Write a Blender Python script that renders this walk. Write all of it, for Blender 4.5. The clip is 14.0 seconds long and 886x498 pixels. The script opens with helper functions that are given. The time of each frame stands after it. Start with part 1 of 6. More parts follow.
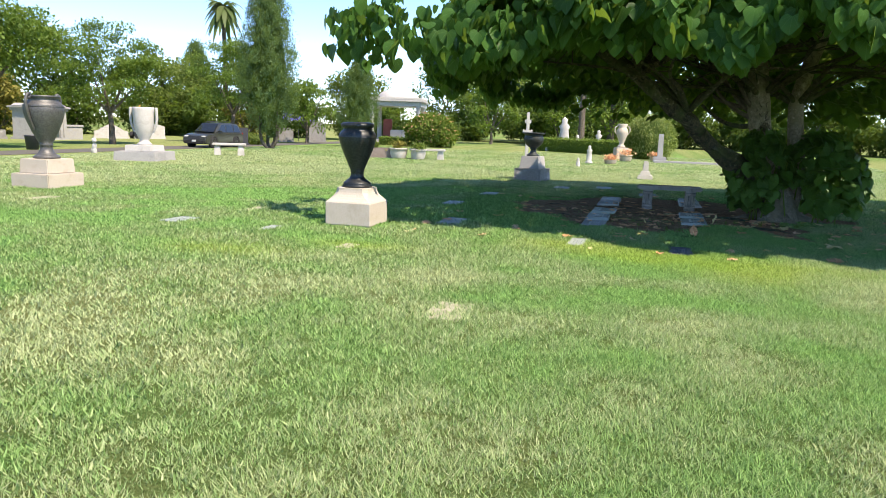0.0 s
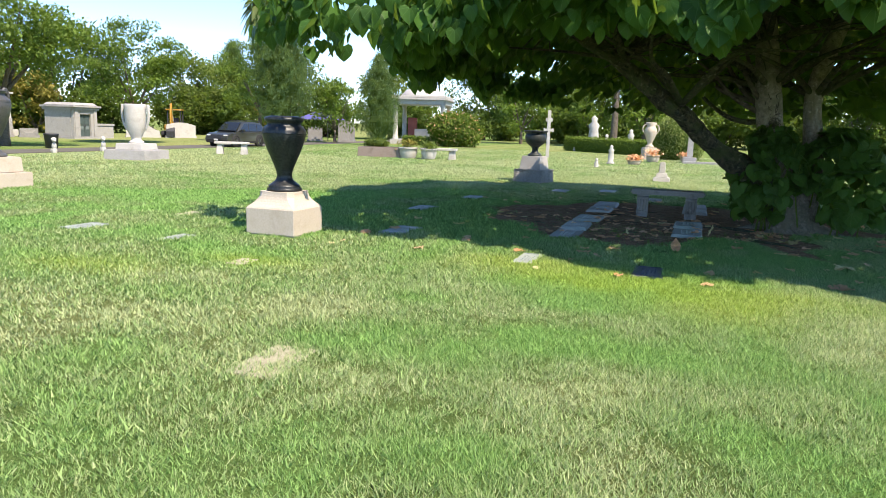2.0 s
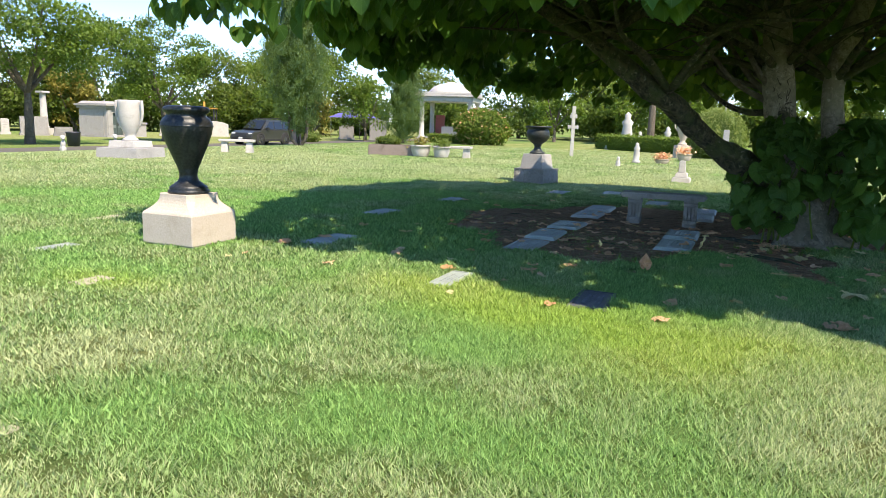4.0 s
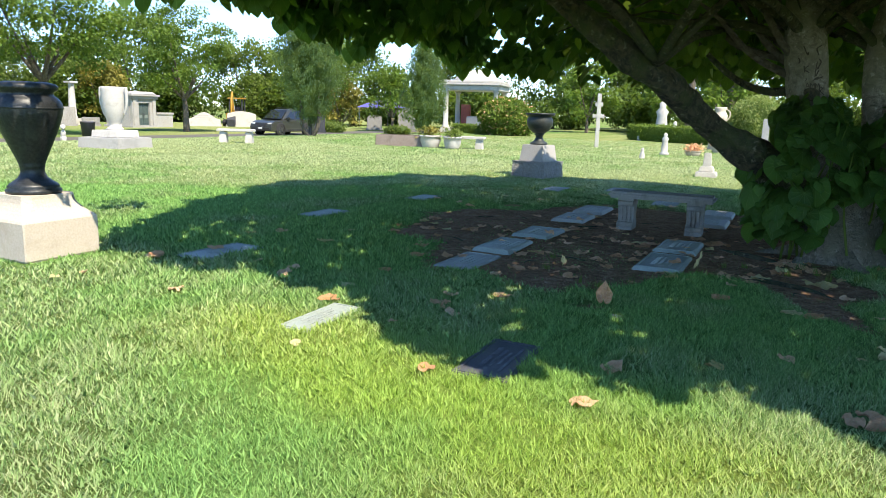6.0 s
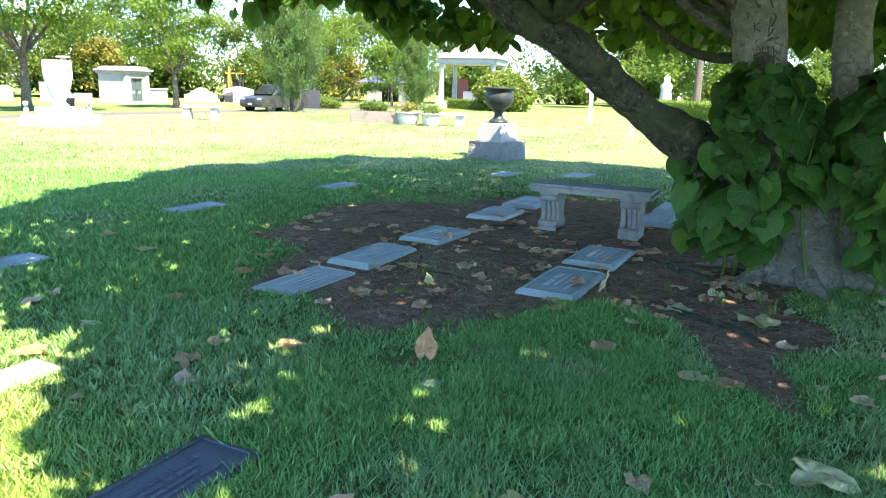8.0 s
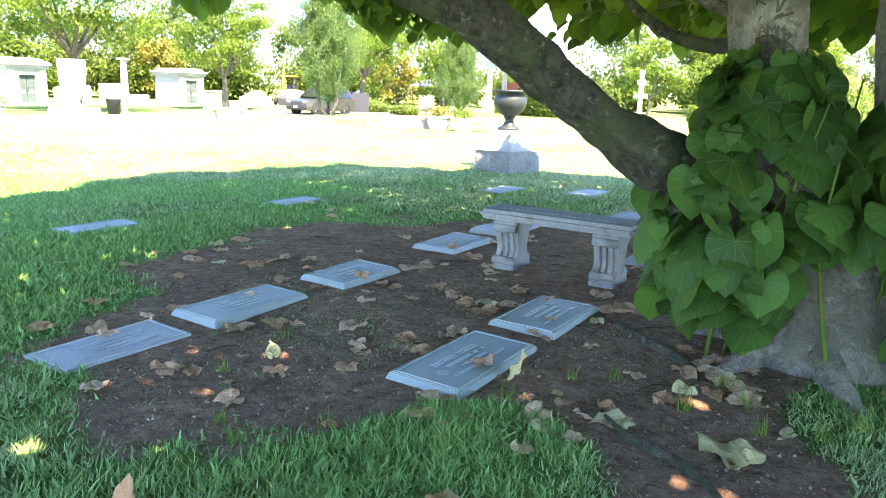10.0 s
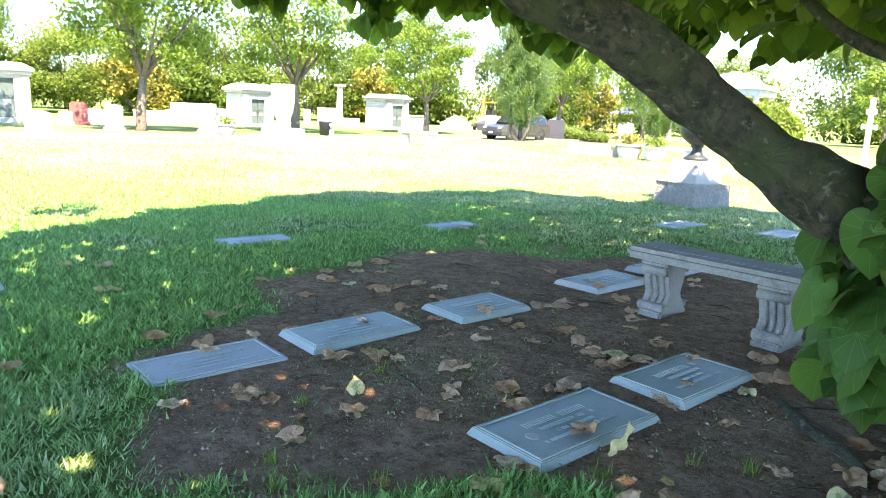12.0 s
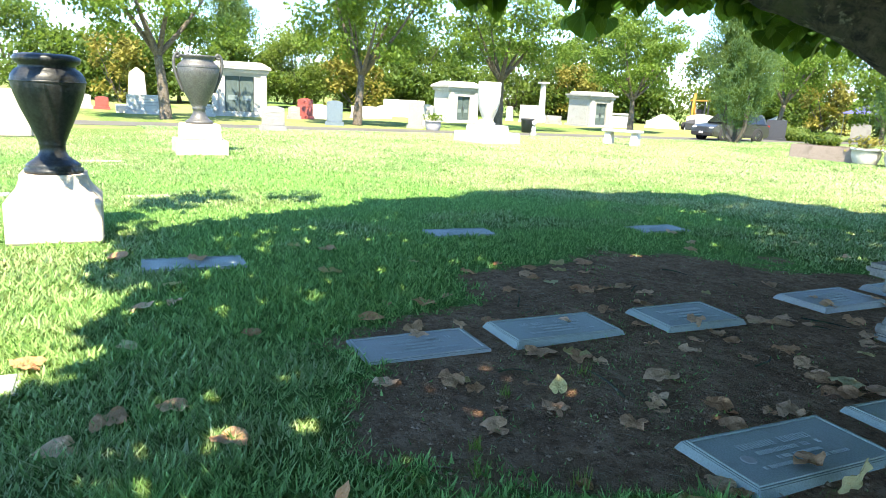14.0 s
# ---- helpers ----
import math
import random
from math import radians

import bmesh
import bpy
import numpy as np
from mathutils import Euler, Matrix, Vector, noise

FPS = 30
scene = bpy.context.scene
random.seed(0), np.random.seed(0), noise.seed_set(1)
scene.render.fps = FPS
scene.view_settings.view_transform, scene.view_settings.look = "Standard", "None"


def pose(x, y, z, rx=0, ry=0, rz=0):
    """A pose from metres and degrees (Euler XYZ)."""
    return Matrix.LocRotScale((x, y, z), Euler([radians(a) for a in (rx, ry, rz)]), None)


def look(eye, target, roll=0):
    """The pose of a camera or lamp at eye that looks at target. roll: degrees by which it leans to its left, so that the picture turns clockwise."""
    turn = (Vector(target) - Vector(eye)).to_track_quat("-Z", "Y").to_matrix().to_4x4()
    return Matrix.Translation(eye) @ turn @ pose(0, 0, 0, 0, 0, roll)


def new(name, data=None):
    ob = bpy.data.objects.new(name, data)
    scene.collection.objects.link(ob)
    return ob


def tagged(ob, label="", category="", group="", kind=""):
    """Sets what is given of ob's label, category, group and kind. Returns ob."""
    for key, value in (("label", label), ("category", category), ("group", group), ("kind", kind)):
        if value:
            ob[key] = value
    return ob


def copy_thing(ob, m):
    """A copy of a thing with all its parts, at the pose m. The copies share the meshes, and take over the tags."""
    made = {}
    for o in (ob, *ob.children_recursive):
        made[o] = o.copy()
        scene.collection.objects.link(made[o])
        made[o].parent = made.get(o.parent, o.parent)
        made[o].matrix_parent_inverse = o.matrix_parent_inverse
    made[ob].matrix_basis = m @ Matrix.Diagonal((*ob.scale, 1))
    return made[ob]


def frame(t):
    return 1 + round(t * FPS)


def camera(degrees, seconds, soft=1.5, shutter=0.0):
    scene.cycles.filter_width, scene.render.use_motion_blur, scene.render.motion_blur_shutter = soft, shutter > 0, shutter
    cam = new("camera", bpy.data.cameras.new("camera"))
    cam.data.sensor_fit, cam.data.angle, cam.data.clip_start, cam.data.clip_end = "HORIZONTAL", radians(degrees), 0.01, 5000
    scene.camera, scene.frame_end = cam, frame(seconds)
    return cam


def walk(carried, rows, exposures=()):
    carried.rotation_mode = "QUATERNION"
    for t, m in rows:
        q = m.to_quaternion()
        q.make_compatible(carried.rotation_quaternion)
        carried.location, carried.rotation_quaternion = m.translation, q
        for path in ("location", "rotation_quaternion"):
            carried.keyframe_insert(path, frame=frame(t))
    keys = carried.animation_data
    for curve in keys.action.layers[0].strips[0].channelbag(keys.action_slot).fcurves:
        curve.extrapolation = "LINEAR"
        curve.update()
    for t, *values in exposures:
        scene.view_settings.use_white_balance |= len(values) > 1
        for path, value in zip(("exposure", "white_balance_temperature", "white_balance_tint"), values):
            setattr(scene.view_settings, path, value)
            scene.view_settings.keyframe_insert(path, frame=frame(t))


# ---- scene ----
cam = camera(64.2, 14.0, soft=0.5)
METRES, EYE, TILT, LEAN, TURN = 11.7, 1.6, 0.31, 1.1, 15.8
ROWS = [
    (0.0, 0.0, 0.0, 0.0, 0.52, -10.19, -2.88),
    (0.5, 0.0302, 0.0328, 0.0, 1.34, -10.23, -2.96),
    (1.0, 0.0594, 0.069, -0.0, 1.74, -10.36, -2.87),
    (1.5, 0.0939, 0.1053, -0.0016, 2.24, -10.54, -2.9),
    (2.0, 0.1216, 0.1418, -0.001, 4.01, -10.37, -2.89),
    (2.5, 0.1485, 0.1748, -0.0005, 5.27, -10.45, -2.9),
    (3.0, 0.1807, 0.2107, -0.0012, 6.36, -10.43, -2.69),
    (5.5, 0.287, 0.4228, -0.0084, 9.72, -11.28, -2.87),
    (6.0, 0.3098, 0.4725, -0.0089, 10.96, -11.51, -2.65),
    (6.5, 0.3256, 0.5164, -0.006, 11.57, -11.87, -2.76),
    (7.0, 0.3536, 0.5554, -0.006, 11.76, -12.27, -2.67),
    (7.5, 0.3786, 0.5966, -0.006, 12.11, -13.3, -2.71),
    (8.0, 0.4015, 0.6378, -0.0062, 12.18, -13.5, -2.52),
    (10.5, 0.4729, 0.8217, -0.0073, 20.85, -12.84, -2.98),
    (11.0, 0.4763, 0.8388, -0.0077, 25.54, -12.08, -3.0),
    (11.5, 0.4845, 0.8485, -0.009, 30.19, -11.99, -3.16),
    (12.0, 0.4859, 0.8475, -0.0089, 33.28, -12.16, -3.35),
    (12.5, 0.4838, 0.844, -0.0088, 36.69, -12.58, -3.44),
    (13.0, 0.4825, 0.8424, -0.0095, 41.08, -12.73, -3.37),
    (13.5, 0.4822, 0.8431, -0.0098, 45.66, -12.89, -3.26),
    (14.0, 0.4806, 0.8416, -0.0091, 49.24, -13.3, -3.36),
]
walk(cam, [(t, pose(0, 0, EYE, TILT, LEAN, TURN) @ pose(METRES * x, METRES * y, METRES * z, 90 + pitch, roll, yaw)) for t, x, y, z, yaw, pitch, roll in ROWS],
     exposures=[(0.0, 1.55, 7700, 17), (3.0, 1.58, 7700, 17), (5.5, 1.7, 7500, 14), (7.0, 2.1, 7250, 9), (8.2, 3.1, 7650, 9), (10.3, 3.8, 8300, 21), (11.0, 3.8, 8300, 21), (12.5, 3.3, 8400, 16), (14.0, 2.65, 7600, 9)])

# ---- light ----
SUN_TO = Vector((0.62, -0.32, 1.0)).normalized()
ELEV = math.asin(SUN_TO.z)
world = bpy.data.worlds.new("sky")
scene.world = world
world.use_nodes = True
wn = world.node_tree
sky = wn.nodes.new("ShaderNodeTexSky")
sky.sky_type, sky.sun_disc = "NISHITA", False
sky.sun_elevation, sky.sun_rotation = ELEV, math.atan2(SUN_TO.x, SUN_TO.y)
sky.air_density, sky.dust_density, sky.ozone_density = 0.55, 0.0, 4.0
wn.nodes["Background"].inputs["Strength"].default_value = 0.155
deep = wn.nodes.new("ShaderNodeHueSaturation")
deep.inputs["Saturation"].default_value = 1.12
wn.links.new(sky.outputs[0], deep.inputs["Color"])
wn.links.new(deep.outputs[0], wn.nodes["Background"].inputs["Color"])
sun_data = bpy.data.lights.new("sun", "SUN")
sun_data.energy, sun_data.angle, sun_data.color = 3.1, radians(0.53), (1.0, 0.95, 0.86)
sun = new("sun", sun_data)
sun.matrix_world = look(SUN_TO * 60, (0, 0, 0))

# ---- materials ----


class Nodes:
    """A small wrapper that wires a node material."""

    def __init__(self, name):
        self.mat = bpy.data.materials.new(name)
        self.mat.use_nodes = True
        self.t = self.mat.node_tree
        self.b = self.t.nodes["Principled BSDF"]

    def add(self, kind, ins=(), **props):
        n = self.t.nodes.new(kind)
        for k, v in props.items():
            setattr(n, k, v)
        for k, v in dict(ins).items():
            self.put(n.inputs[k], v)
        return n

    def put(self, sock, v):
        if isinstance(v, bpy.types.NodeSocket):
            self.t.links.new(v, sock)
        elif isinstance(v, tuple) and len(v) == 3 and sock.type == "RGBA":
            sock.default_value = (*v, 1.0)
        else:
            sock.default_value = v

    def coords(self):
        return self.add("ShaderNodeTexCoord").outputs["Object"]

    def noise(self, scale, detail=4.0, rough=0.6, vec=None, dist=0.0):
        n = self.add("ShaderNodeTexNoise", {"Scale": scale, "Detail": detail, "Roughness": rough, "Distortion": dist})
        if vec is not None:
            self.put(n.inputs["Vector"], vec)
        return n.outputs["Fac"]

    def ramp(self, fac, a, b):
        n = self.add("ShaderNodeMapRange", {"Value": fac, "From Min": a, "From Max": b}, interpolation_type="SMOOTHSTEP")
        return n.outputs["Result"]

    def mix(self, fac, a, b):
        n = self.add("ShaderNodeMix", data_type="RGBA")
        self.put(n.inputs[0], fac)
        self.put(n.inputs[6], a)
        self.put(n.inputs[7], b)
        return n.outputs[2]

    def math(self, op, a, b):
        n = self.add("ShaderNodeMath", operation=op)
        self.put(n.inputs[0], a)
        self.put(n.inputs[1], b)
        return n.outputs[0]

    def bump(self, height, strength, dist):
        n = self.add("ShaderNodeBump", {"Height": height, "Strength": strength, "Distance": dist})
        self.t.links.new(n.outputs[0], self.b.inputs["Normal"])

    def base(self, col, rough=0.8, metal=0.0):
        self.put(self.b.inputs["Base Color"], col)
        self.put(self.b.inputs["Roughness"], rough)
        self.b.inputs["Metallic"].default_value = metal


def surface(name, c1, c2, stain, fine=60.0, broad=2.5, rough=0.8, metal=0.0, bump=0.4, dist=0.004, stain_amount=0.6):
    """A grainy surface: two base colours in a fine grain, with broad stains of a third."""
    m = Nodes(name)
    co = m.coords()
    g = m.ramp(m.noise(fine, 5.0, 0.7, co), 0.3, 0.7)
    s = m.ramp(m.noise(broad, 6.0, 0.65, co, 0.4), 0.5, 0.72)
    col = m.mix(g, c1, c2)
    col = m.mix(m.math("MULTIPLY", s, stain_amount), col, stain)
    m.base(col, rough, metal)
    m.b.inputs["Specular IOR Level"].default_value = 0.25 if rough > 0.65 else 0.5
    m.bump(m.math("ADD", g, m.noise(broad * 6, 4.0, 0.6, co)), bump, dist)
    return m.mat


def leafy(name, c1, c2, rough=0.55, translucent=0.35, spec=0.3, veins=False, shine=(0.30, 0.46, 0.05)):
    """Leaf material: colour varies leaf by leaf; part of the light shines through."""
    m = Nodes(name)
    geo = m.add("ShaderNodeNewGeometry")
    n = m.ramp(m.noise(0.9, 3.0, 0.6, m.add("ShaderNodeTexCoord").outputs["Object"]), 0.3, 0.7)
    f = m.math("ADD", m.math("MULTIPLY", geo.outputs["Random Per Island"], 0.65), m.math("MULTIPLY", n, 0.35))
    col = m.mix(f, c1, c2)
    if veins:
        uv = m.add("ShaderNodeSeparateColor", {0: m.add("ShaderNodeVertexColor", layer_name="blade").outputs["Color"]})
        x, y = m.math("SUBTRACT", uv.outputs[0], 0.6), m.math("SUBTRACT", uv.outputs[1], 0.1)
        ang = m.math("DIVIDE", m.math("ARCTAN2", x, y), 0.55)
        off = m.math("ABSOLUTE", m.math("SUBTRACT", ang, m.math("ROUND", ang, 0.0)), 0.0)
        rad = m.math("SQRT", m.math("ADD", m.math("MULTIPLY", x, x), m.math("MULTIPLY", y, y)), 0.0)
        line = m.ramp(m.math("MULTIPLY", off, rad), 0.020, 0.006)
        col = m.mix(m.math("MULTIPLY", line, 0.6), col, (0.17, 0.29, 0.09))
        m.bump(m.math("ADD", m.math("MULTIPLY", m.math("MINIMUM", off, 0.3), rad), m.math("MULTIPLY", m.noise(26.0, 3.0, 0.6, m.coords()), 0.10)), 0.5, 0.02)
    m.base(col, rough)
    m.b.inputs["Specular IOR Level"].default_value = spec
    tr = m.add("ShaderNodeBsdfTranslucent", {"Color": m.mix(0.6, col, shine)})
    mx = m.add("ShaderNodeMixShader", {0: translucent})
    m.t.links.new(m.b.outputs[0], mx.inputs[1])
    m.t.links.new(tr.outputs[0], mx.inputs[2])
    m.t.links.new(mx.outputs[0], m.t.nodes["Material Output"].inputs["Surface"])
    return m.mat


def turf(name, blade):
    """Lawn colour from the patch attribute: red is dry straw, green is yellowed growth, blue is bare soil, alpha is
    blade cover that darkens the ground as thatch and shade between blades.
    """
    m = Nodes(name)
    patch = m.add("ShaderNodeVertexColor", layer_name="patch")
    at = patch.outputs["Color"]
    sep = m.add("ShaderNodeSeparateColor", {0: at})
    pos = m.add("ShaderNodeNewGeometry")
    co = m.coords()
    fine = m.noise(14.0, 4.0, 0.7, co)
    if blade:
        var = pos.outputs["Random Per Island"]
        green = m.mix(var, (0.090, 0.190, 0.048), (0.385, 0.565, 0.225))
        straw = m.mix(var, (0.25, 0.33, 0.140), (0.60, 0.67, 0.37))
    else:
        var = m.ramp(m.noise(55.0, 6.0, 0.8, co), 0.3, 0.7)
        green = m.mix(var, (0.055, 0.105, 0.024), (0.185, 0.285, 0.090))
        straw = m.mix(var, (0.115, 0.145, 0.045), (0.315, 0.345, 0.150))
    pick = m.add("ShaderNodeTexWhiteNoise", {"W": var}, noise_dimensions="1D").outputs["Value"] if blade else m.noise(90.0, 3.0, 0.7, co)
    jitter = m.math("ADD", m.math("MULTIPLY", m.math("SUBTRACT", fine, 0.5), 0.5), m.math("MULTIPLY", m.math("SUBTRACT", pick, 0.5), 0.7))
    dry = m.ramp(m.math("ADD", sep.outputs[0], jitter), 0.25, 0.75)
    col = m.mix(dry, m.mix(m.math("MULTIPLY", m.ramp(sep.outputs[0], 0.38, 0.0), 0.85), green, m.mix(var, (0.085, 0.205, 0.048), (0.345, 0.610, 0.190))), straw)
    col = m.mix(m.math("MULTIPLY", sep.outputs[1], 0.50), col, m.mix(var, (0.27, 0.41, 0.04), (0.50, 0.60, 0.10)))
    if blade:
        m.base(col, 0.7)
        m.b.inputs["Specular IOR Level"].default_value = 0.04
        tr = m.add("ShaderNodeBsdfTranslucent", {"Color": col})
        mx = m.add("ShaderNodeMixShader", {0: 0.4})
        m.t.links.new(m.b.outputs[0], mx.inputs[1])
        m.t.links.new(tr.outputs[0], mx.inputs[2])
        m.t.links.new(mx.outputs[0], m.t.nodes["Material Output"].inputs["Surface"])
    else:
        soil = m.mix(m.ramp(m.noise(9.0, 6.0, 0.7, co), 0.3, 0.7), (0.255, 0.142, 0.084), (0.500, 0.315, 0.205))
        soil = m.mix(m.math("MULTIPLY", m.ramp(m.noise(24.0, 7.0, 0.75, co, 0.4), 0.52, 0.34), 0.7), soil, (0.085, 0.050, 0.032))
        soil = m.mix(m.math("MULTIPLY", m.ramp(m.noise(1.7, 5.0, 0.7, co), 0.42, 0.62), 0.45), soil, (0.150, 0.088, 0.056))
        soil = m.mix(m.ramp(m.noise(80.0, 4.0, 0.75, co), 0.57, 0.66), soil, (0.46, 0.36, 0.27))
        # dark thatch, and the shade between blades painted into the ground's colour
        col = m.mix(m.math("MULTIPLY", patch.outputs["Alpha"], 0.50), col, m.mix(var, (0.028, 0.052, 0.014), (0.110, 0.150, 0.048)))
        edge = m.math("ADD", sep.outputs[2], m.math("MULTIPLY", m.math("SUBTRACT", m.noise(7.0, 5.0, 0.75, co), 0.5), 0.9))
        col = m.mix(m.ramp(edge, 0.4, 0.62), col, soil)
        m.base(col, 1.0)
        m.b.inputs["Specular IOR Level"].default_value = 0.0
        h = m.math("ADD", m.noise(45.0, 8.0, 0.8, co), m.math("MULTIPLY", m.noise(6.0, 4.0, 0.6, co), 1.5))
        m.bump(h, 1.0, 0.03)
    return m.mat


def bark(name, dark, mid, moss, pale):
    """Rough bark: dark furrows, a mid tone, moss in broad patches and small pale lichen spots."""
    m = Nodes(name)
    co = m.coords()
    furrow = m.noise(13.0, 9.0, 0.75, co, 0.6)
    col = m.mix(m.ramp(furrow, 0.36, 0.62), dark, mid)
    col = m.mix(m.math("MULTIPLY", m.ramp(m.noise(2.6, 5.0, 0.7, co), 0.42, 0.60), 0.7), col, moss)
    col = m.mix(m.math("MULTIPLY", m.ramp(m.noise(15.0, 5.0, 0.7, co), 0.57, 0.66), 0.8), col, pale)
    m.base(col, 0.92)
    m.bump(m.math("ADD", furrow, m.math("MULTIPLY", m.noise(55.0, 5.0, 0.7, co), 0.4)), 1.0, 0.07)
    return m.mat


M_GROUND = turf("lawn_ground", False)
M_BLADE = turf("grass_blades", True)
M_ROAD = surface("worn_asphalt", (0.085, 0.080, 0.070), (0.135, 0.128, 0.112), (0.07, 0.068, 0.055), 90, 0.6, 0.9)
M_BRONZE = surface("dark_bronze_patina", (0.024, 0.026, 0.026), (0.045, 0.048, 0.047), (0.075, 0.082, 0.08), 35, 5.0, 0.42, 0.55, 0.25, 0.003, 0.35)
M_BRONZE2 = surface("grey_bronze_patina", (0.07, 0.07, 0.068), (0.13, 0.128, 0.12), (0.20, 0.20, 0.18), 35, 5.0, 0.5, 0.4, 0.25, 0.003, 0.4)
M_IRON = surface("green_black_iron", (0.022, 0.030, 0.030), (0.05, 0.06, 0.058), (0.09, 0.10, 0.09), 40, 5.0, 0.5, 0.4, 0.3, 0.003, 0.4)
M_CREAM = surface("cream_limestone", (0.44, 0.382, 0.308), (0.51, 0.447, 0.368), (0.33, 0.26, 0.19), 45, 3.0, 0.85, 0, 0.35, 0.004, 0.45)
M_WHITE = surface("white_marble", (0.40, 0.385, 0.35), (0.52, 0.505, 0.47), (0.28, 0.26, 0.22), 30, 2.5, 0.7, 0, 0.25, 0.004, 0.5)
M_GRANITE = surface("grey_granite", (0.27, 0.265, 0.25), (0.44, 0.43, 0.41), (0.20, 0.20, 0.19), 80, 2.0, 0.75, 0, 0.3, 0.003, 0.45)
M_ROUGH = surface("rock_faced_granite", (0.29, 0.28, 0.265), (0.45, 0.435, 0.41), (0.22, 0.215, 0.20), 25, 4.0, 0.9, 0, 1.0, 0.03, 0.5)
M_CONC = surface("weathered_concrete", (0.23, 0.222, 0.20), (0.35, 0.338, 0.31), (0.13, 0.122, 0.105), 70, 4.0, 0.9, 0, 0.5, 0.003, 0.6)
M_SLAB = surface("greenish_grey_granite", (0.225, 0.270, 0.238), (0.330, 0.378, 0.338), (0.18, 0.20, 0.165), 130, 5.0, 0.55, 0, 0.2, 0.001, 0.45)
M_SLAB2 = surface("pale_slab", (0.27, 0.285, 0.265), (0.39, 0.40, 0.37), (0.33, 0.30, 0.25), 120, 5.0, 0.6, 0, 0.25, 0.001, 0.5)
M_DARKSLAB = surface("dark_bronze_plaque", (0.060, 0.062, 0.070), (0.105, 0.108, 0.118), (0.15, 0.145, 0.14), 90, 5.0, 0.5, 0.2, 0.3, 0.001, 0.4)
M_LETTER = surface("raised_letters", (0.33, 0.375, 0.34), (0.46, 0.50, 0.46), (0.22, 0.25, 0.22), 80, 6.0, 0.8)
M_SUNKEN = surface("worn_sunken_stone", (0.30, 0.29, 0.19), (0.46, 0.43, 0.31), (0.22, 0.25, 0.12), 50, 9.0, 0.95, 0, 0.8, 0.006, 0.7)
M_LETTER2 = surface("light_letters", (0.10, 0.102, 0.11), (0.145, 0.15, 0.16), (0.32, 0.34, 0.33), 80, 6.0, 0.7)
M_BARK = bark("mossy_limb_bark", (0.020, 0.017, 0.010), (0.118, 0.100, 0.058), (0.072, 0.096, 0.026), (0.25, 0.24, 0.16))
M_TRUNK = bark("pale_carved_bark", (0.17, 0.142, 0.104), (0.385, 0.34, 0.265), (0.24, 0.225, 0.15), (0.52, 0.47, 0.39))
M_SOIL = surface("crumbled_soil", (0.20, 0.118, 0.072), (0.42, 0.275, 0.18), (0.13, 0.08, 0.05), 25, 3.0, 0.95)
M_SCAR = surface("carved_scar", (0.07, 0.055, 0.04), (0.12, 0.10, 0.075), (0.06, 0.05, 0.035), 60, 6.0, 0.95)
M_BARK2 = surface("brown_bark", (0.10, 0.08, 0.06), (0.19, 0.16, 0.125), (0.07, 0.06, 0.05), 14, 2.0, 0.95, 0, 1.0, 0.03, 0.5)
M_LEAF = leafy("broad_heart_leaf", (0.014, 0.050, 0.012), (0.070, 0.180, 0.036), 0.46, 0.40, 0.14, True)
M_YOUNG = leafy("young_hanging_leaf", (0.06, 0.125, 0.014), (0.19, 0.29, 0.04), 0.45, 0.42, 0.2, True)
M_LEAF_FAR = leafy("feathery_leaf", (0.055, 0.110, 0.018), (0.150, 0.230, 0.042), 0.6, 0.35)
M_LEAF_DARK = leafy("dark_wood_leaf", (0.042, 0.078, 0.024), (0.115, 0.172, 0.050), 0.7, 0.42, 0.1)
M_LEAF_OLIVE = leafy("olive_wood_leaf", (0.070, 0.105, 0.030), (0.170, 0.212, 0.065), 0.7, 0.42, 0.1)
M_LEAF_GOLD = leafy("golden_leaf", (0.13, 0.135, 0.025), (0.27, 0.225, 0.05), 0.65, 0.3, shine=(0.32, 0.32, 0.05))
M_CYPRESS = leafy("cypress_sprays", (0.065, 0.120, 0.055), (0.205, 0.300, 0.145), 0.8, 0.3, 0.1)
M_HEDGE = leafy("clipped_hedge", (0.065, 0.12, 0.022), (0.19, 0.26, 0.055), 0.7, 0.3, 0.1)
M_TOPIARY = leafy("pale_clipped_leaf", (0.12, 0.18, 0.05), (0.32, 0.37, 0.14), 0.7, 0.3, 0.1)
M_PALM = leafy("palm_frond", (0.04, 0.075, 0.02), (0.11, 0.14, 0.045), 0.6, 0.2)
M_DRY = leafy("dry_fallen_leaf", (0.26, 0.115, 0.055), (0.58, 0.36, 0.22), 0.75, 0.2, shine=(0.5, 0.22, 0.08))


def withered(name, dark, pale, spot):
    """A fallen leaf: each one its own tint, with blotches and darker veins' ends."""
    m = Nodes(name)
    co = m.coords()
    own = m.add("ShaderNodeObjectInfo").outputs["Random"]
    col = m.mix(own, dark, pale)
    col = m.mix(m.math("MULTIPLY", m.ramp(m.noise(3.5, 6.0, 0.7, co, 0.5), 0.45, 0.68), 0.7), col, spot)
    col = m.mix(m.math("MULTIPLY", m.ramp(m.noise(14.0, 4.0, 0.7, co), 0.35, 0.65), 0.35), col, pale)
    m.base(col, 0.8)
    m.b.inputs["Specular IOR Level"].default_value = 0.2
    m.bump(m.noise(9.0, 6.0, 0.7, co), 0.6, 0.06)
    tr = m.add("ShaderNodeBsdfTranslucent", {"Color": m.mix(0.5, col, pale)})
    mx = m.add("ShaderNodeMixShader", {0: 0.22})
    m.t.links.new(m.b.outputs[0], mx.inputs[1])
    m.t.links.new(tr.outputs[0], mx.inputs[2])
    m.t.links.new(mx.outputs[0], m.t.nodes["Material Output"].inputs["Surface"])
    return m.mat


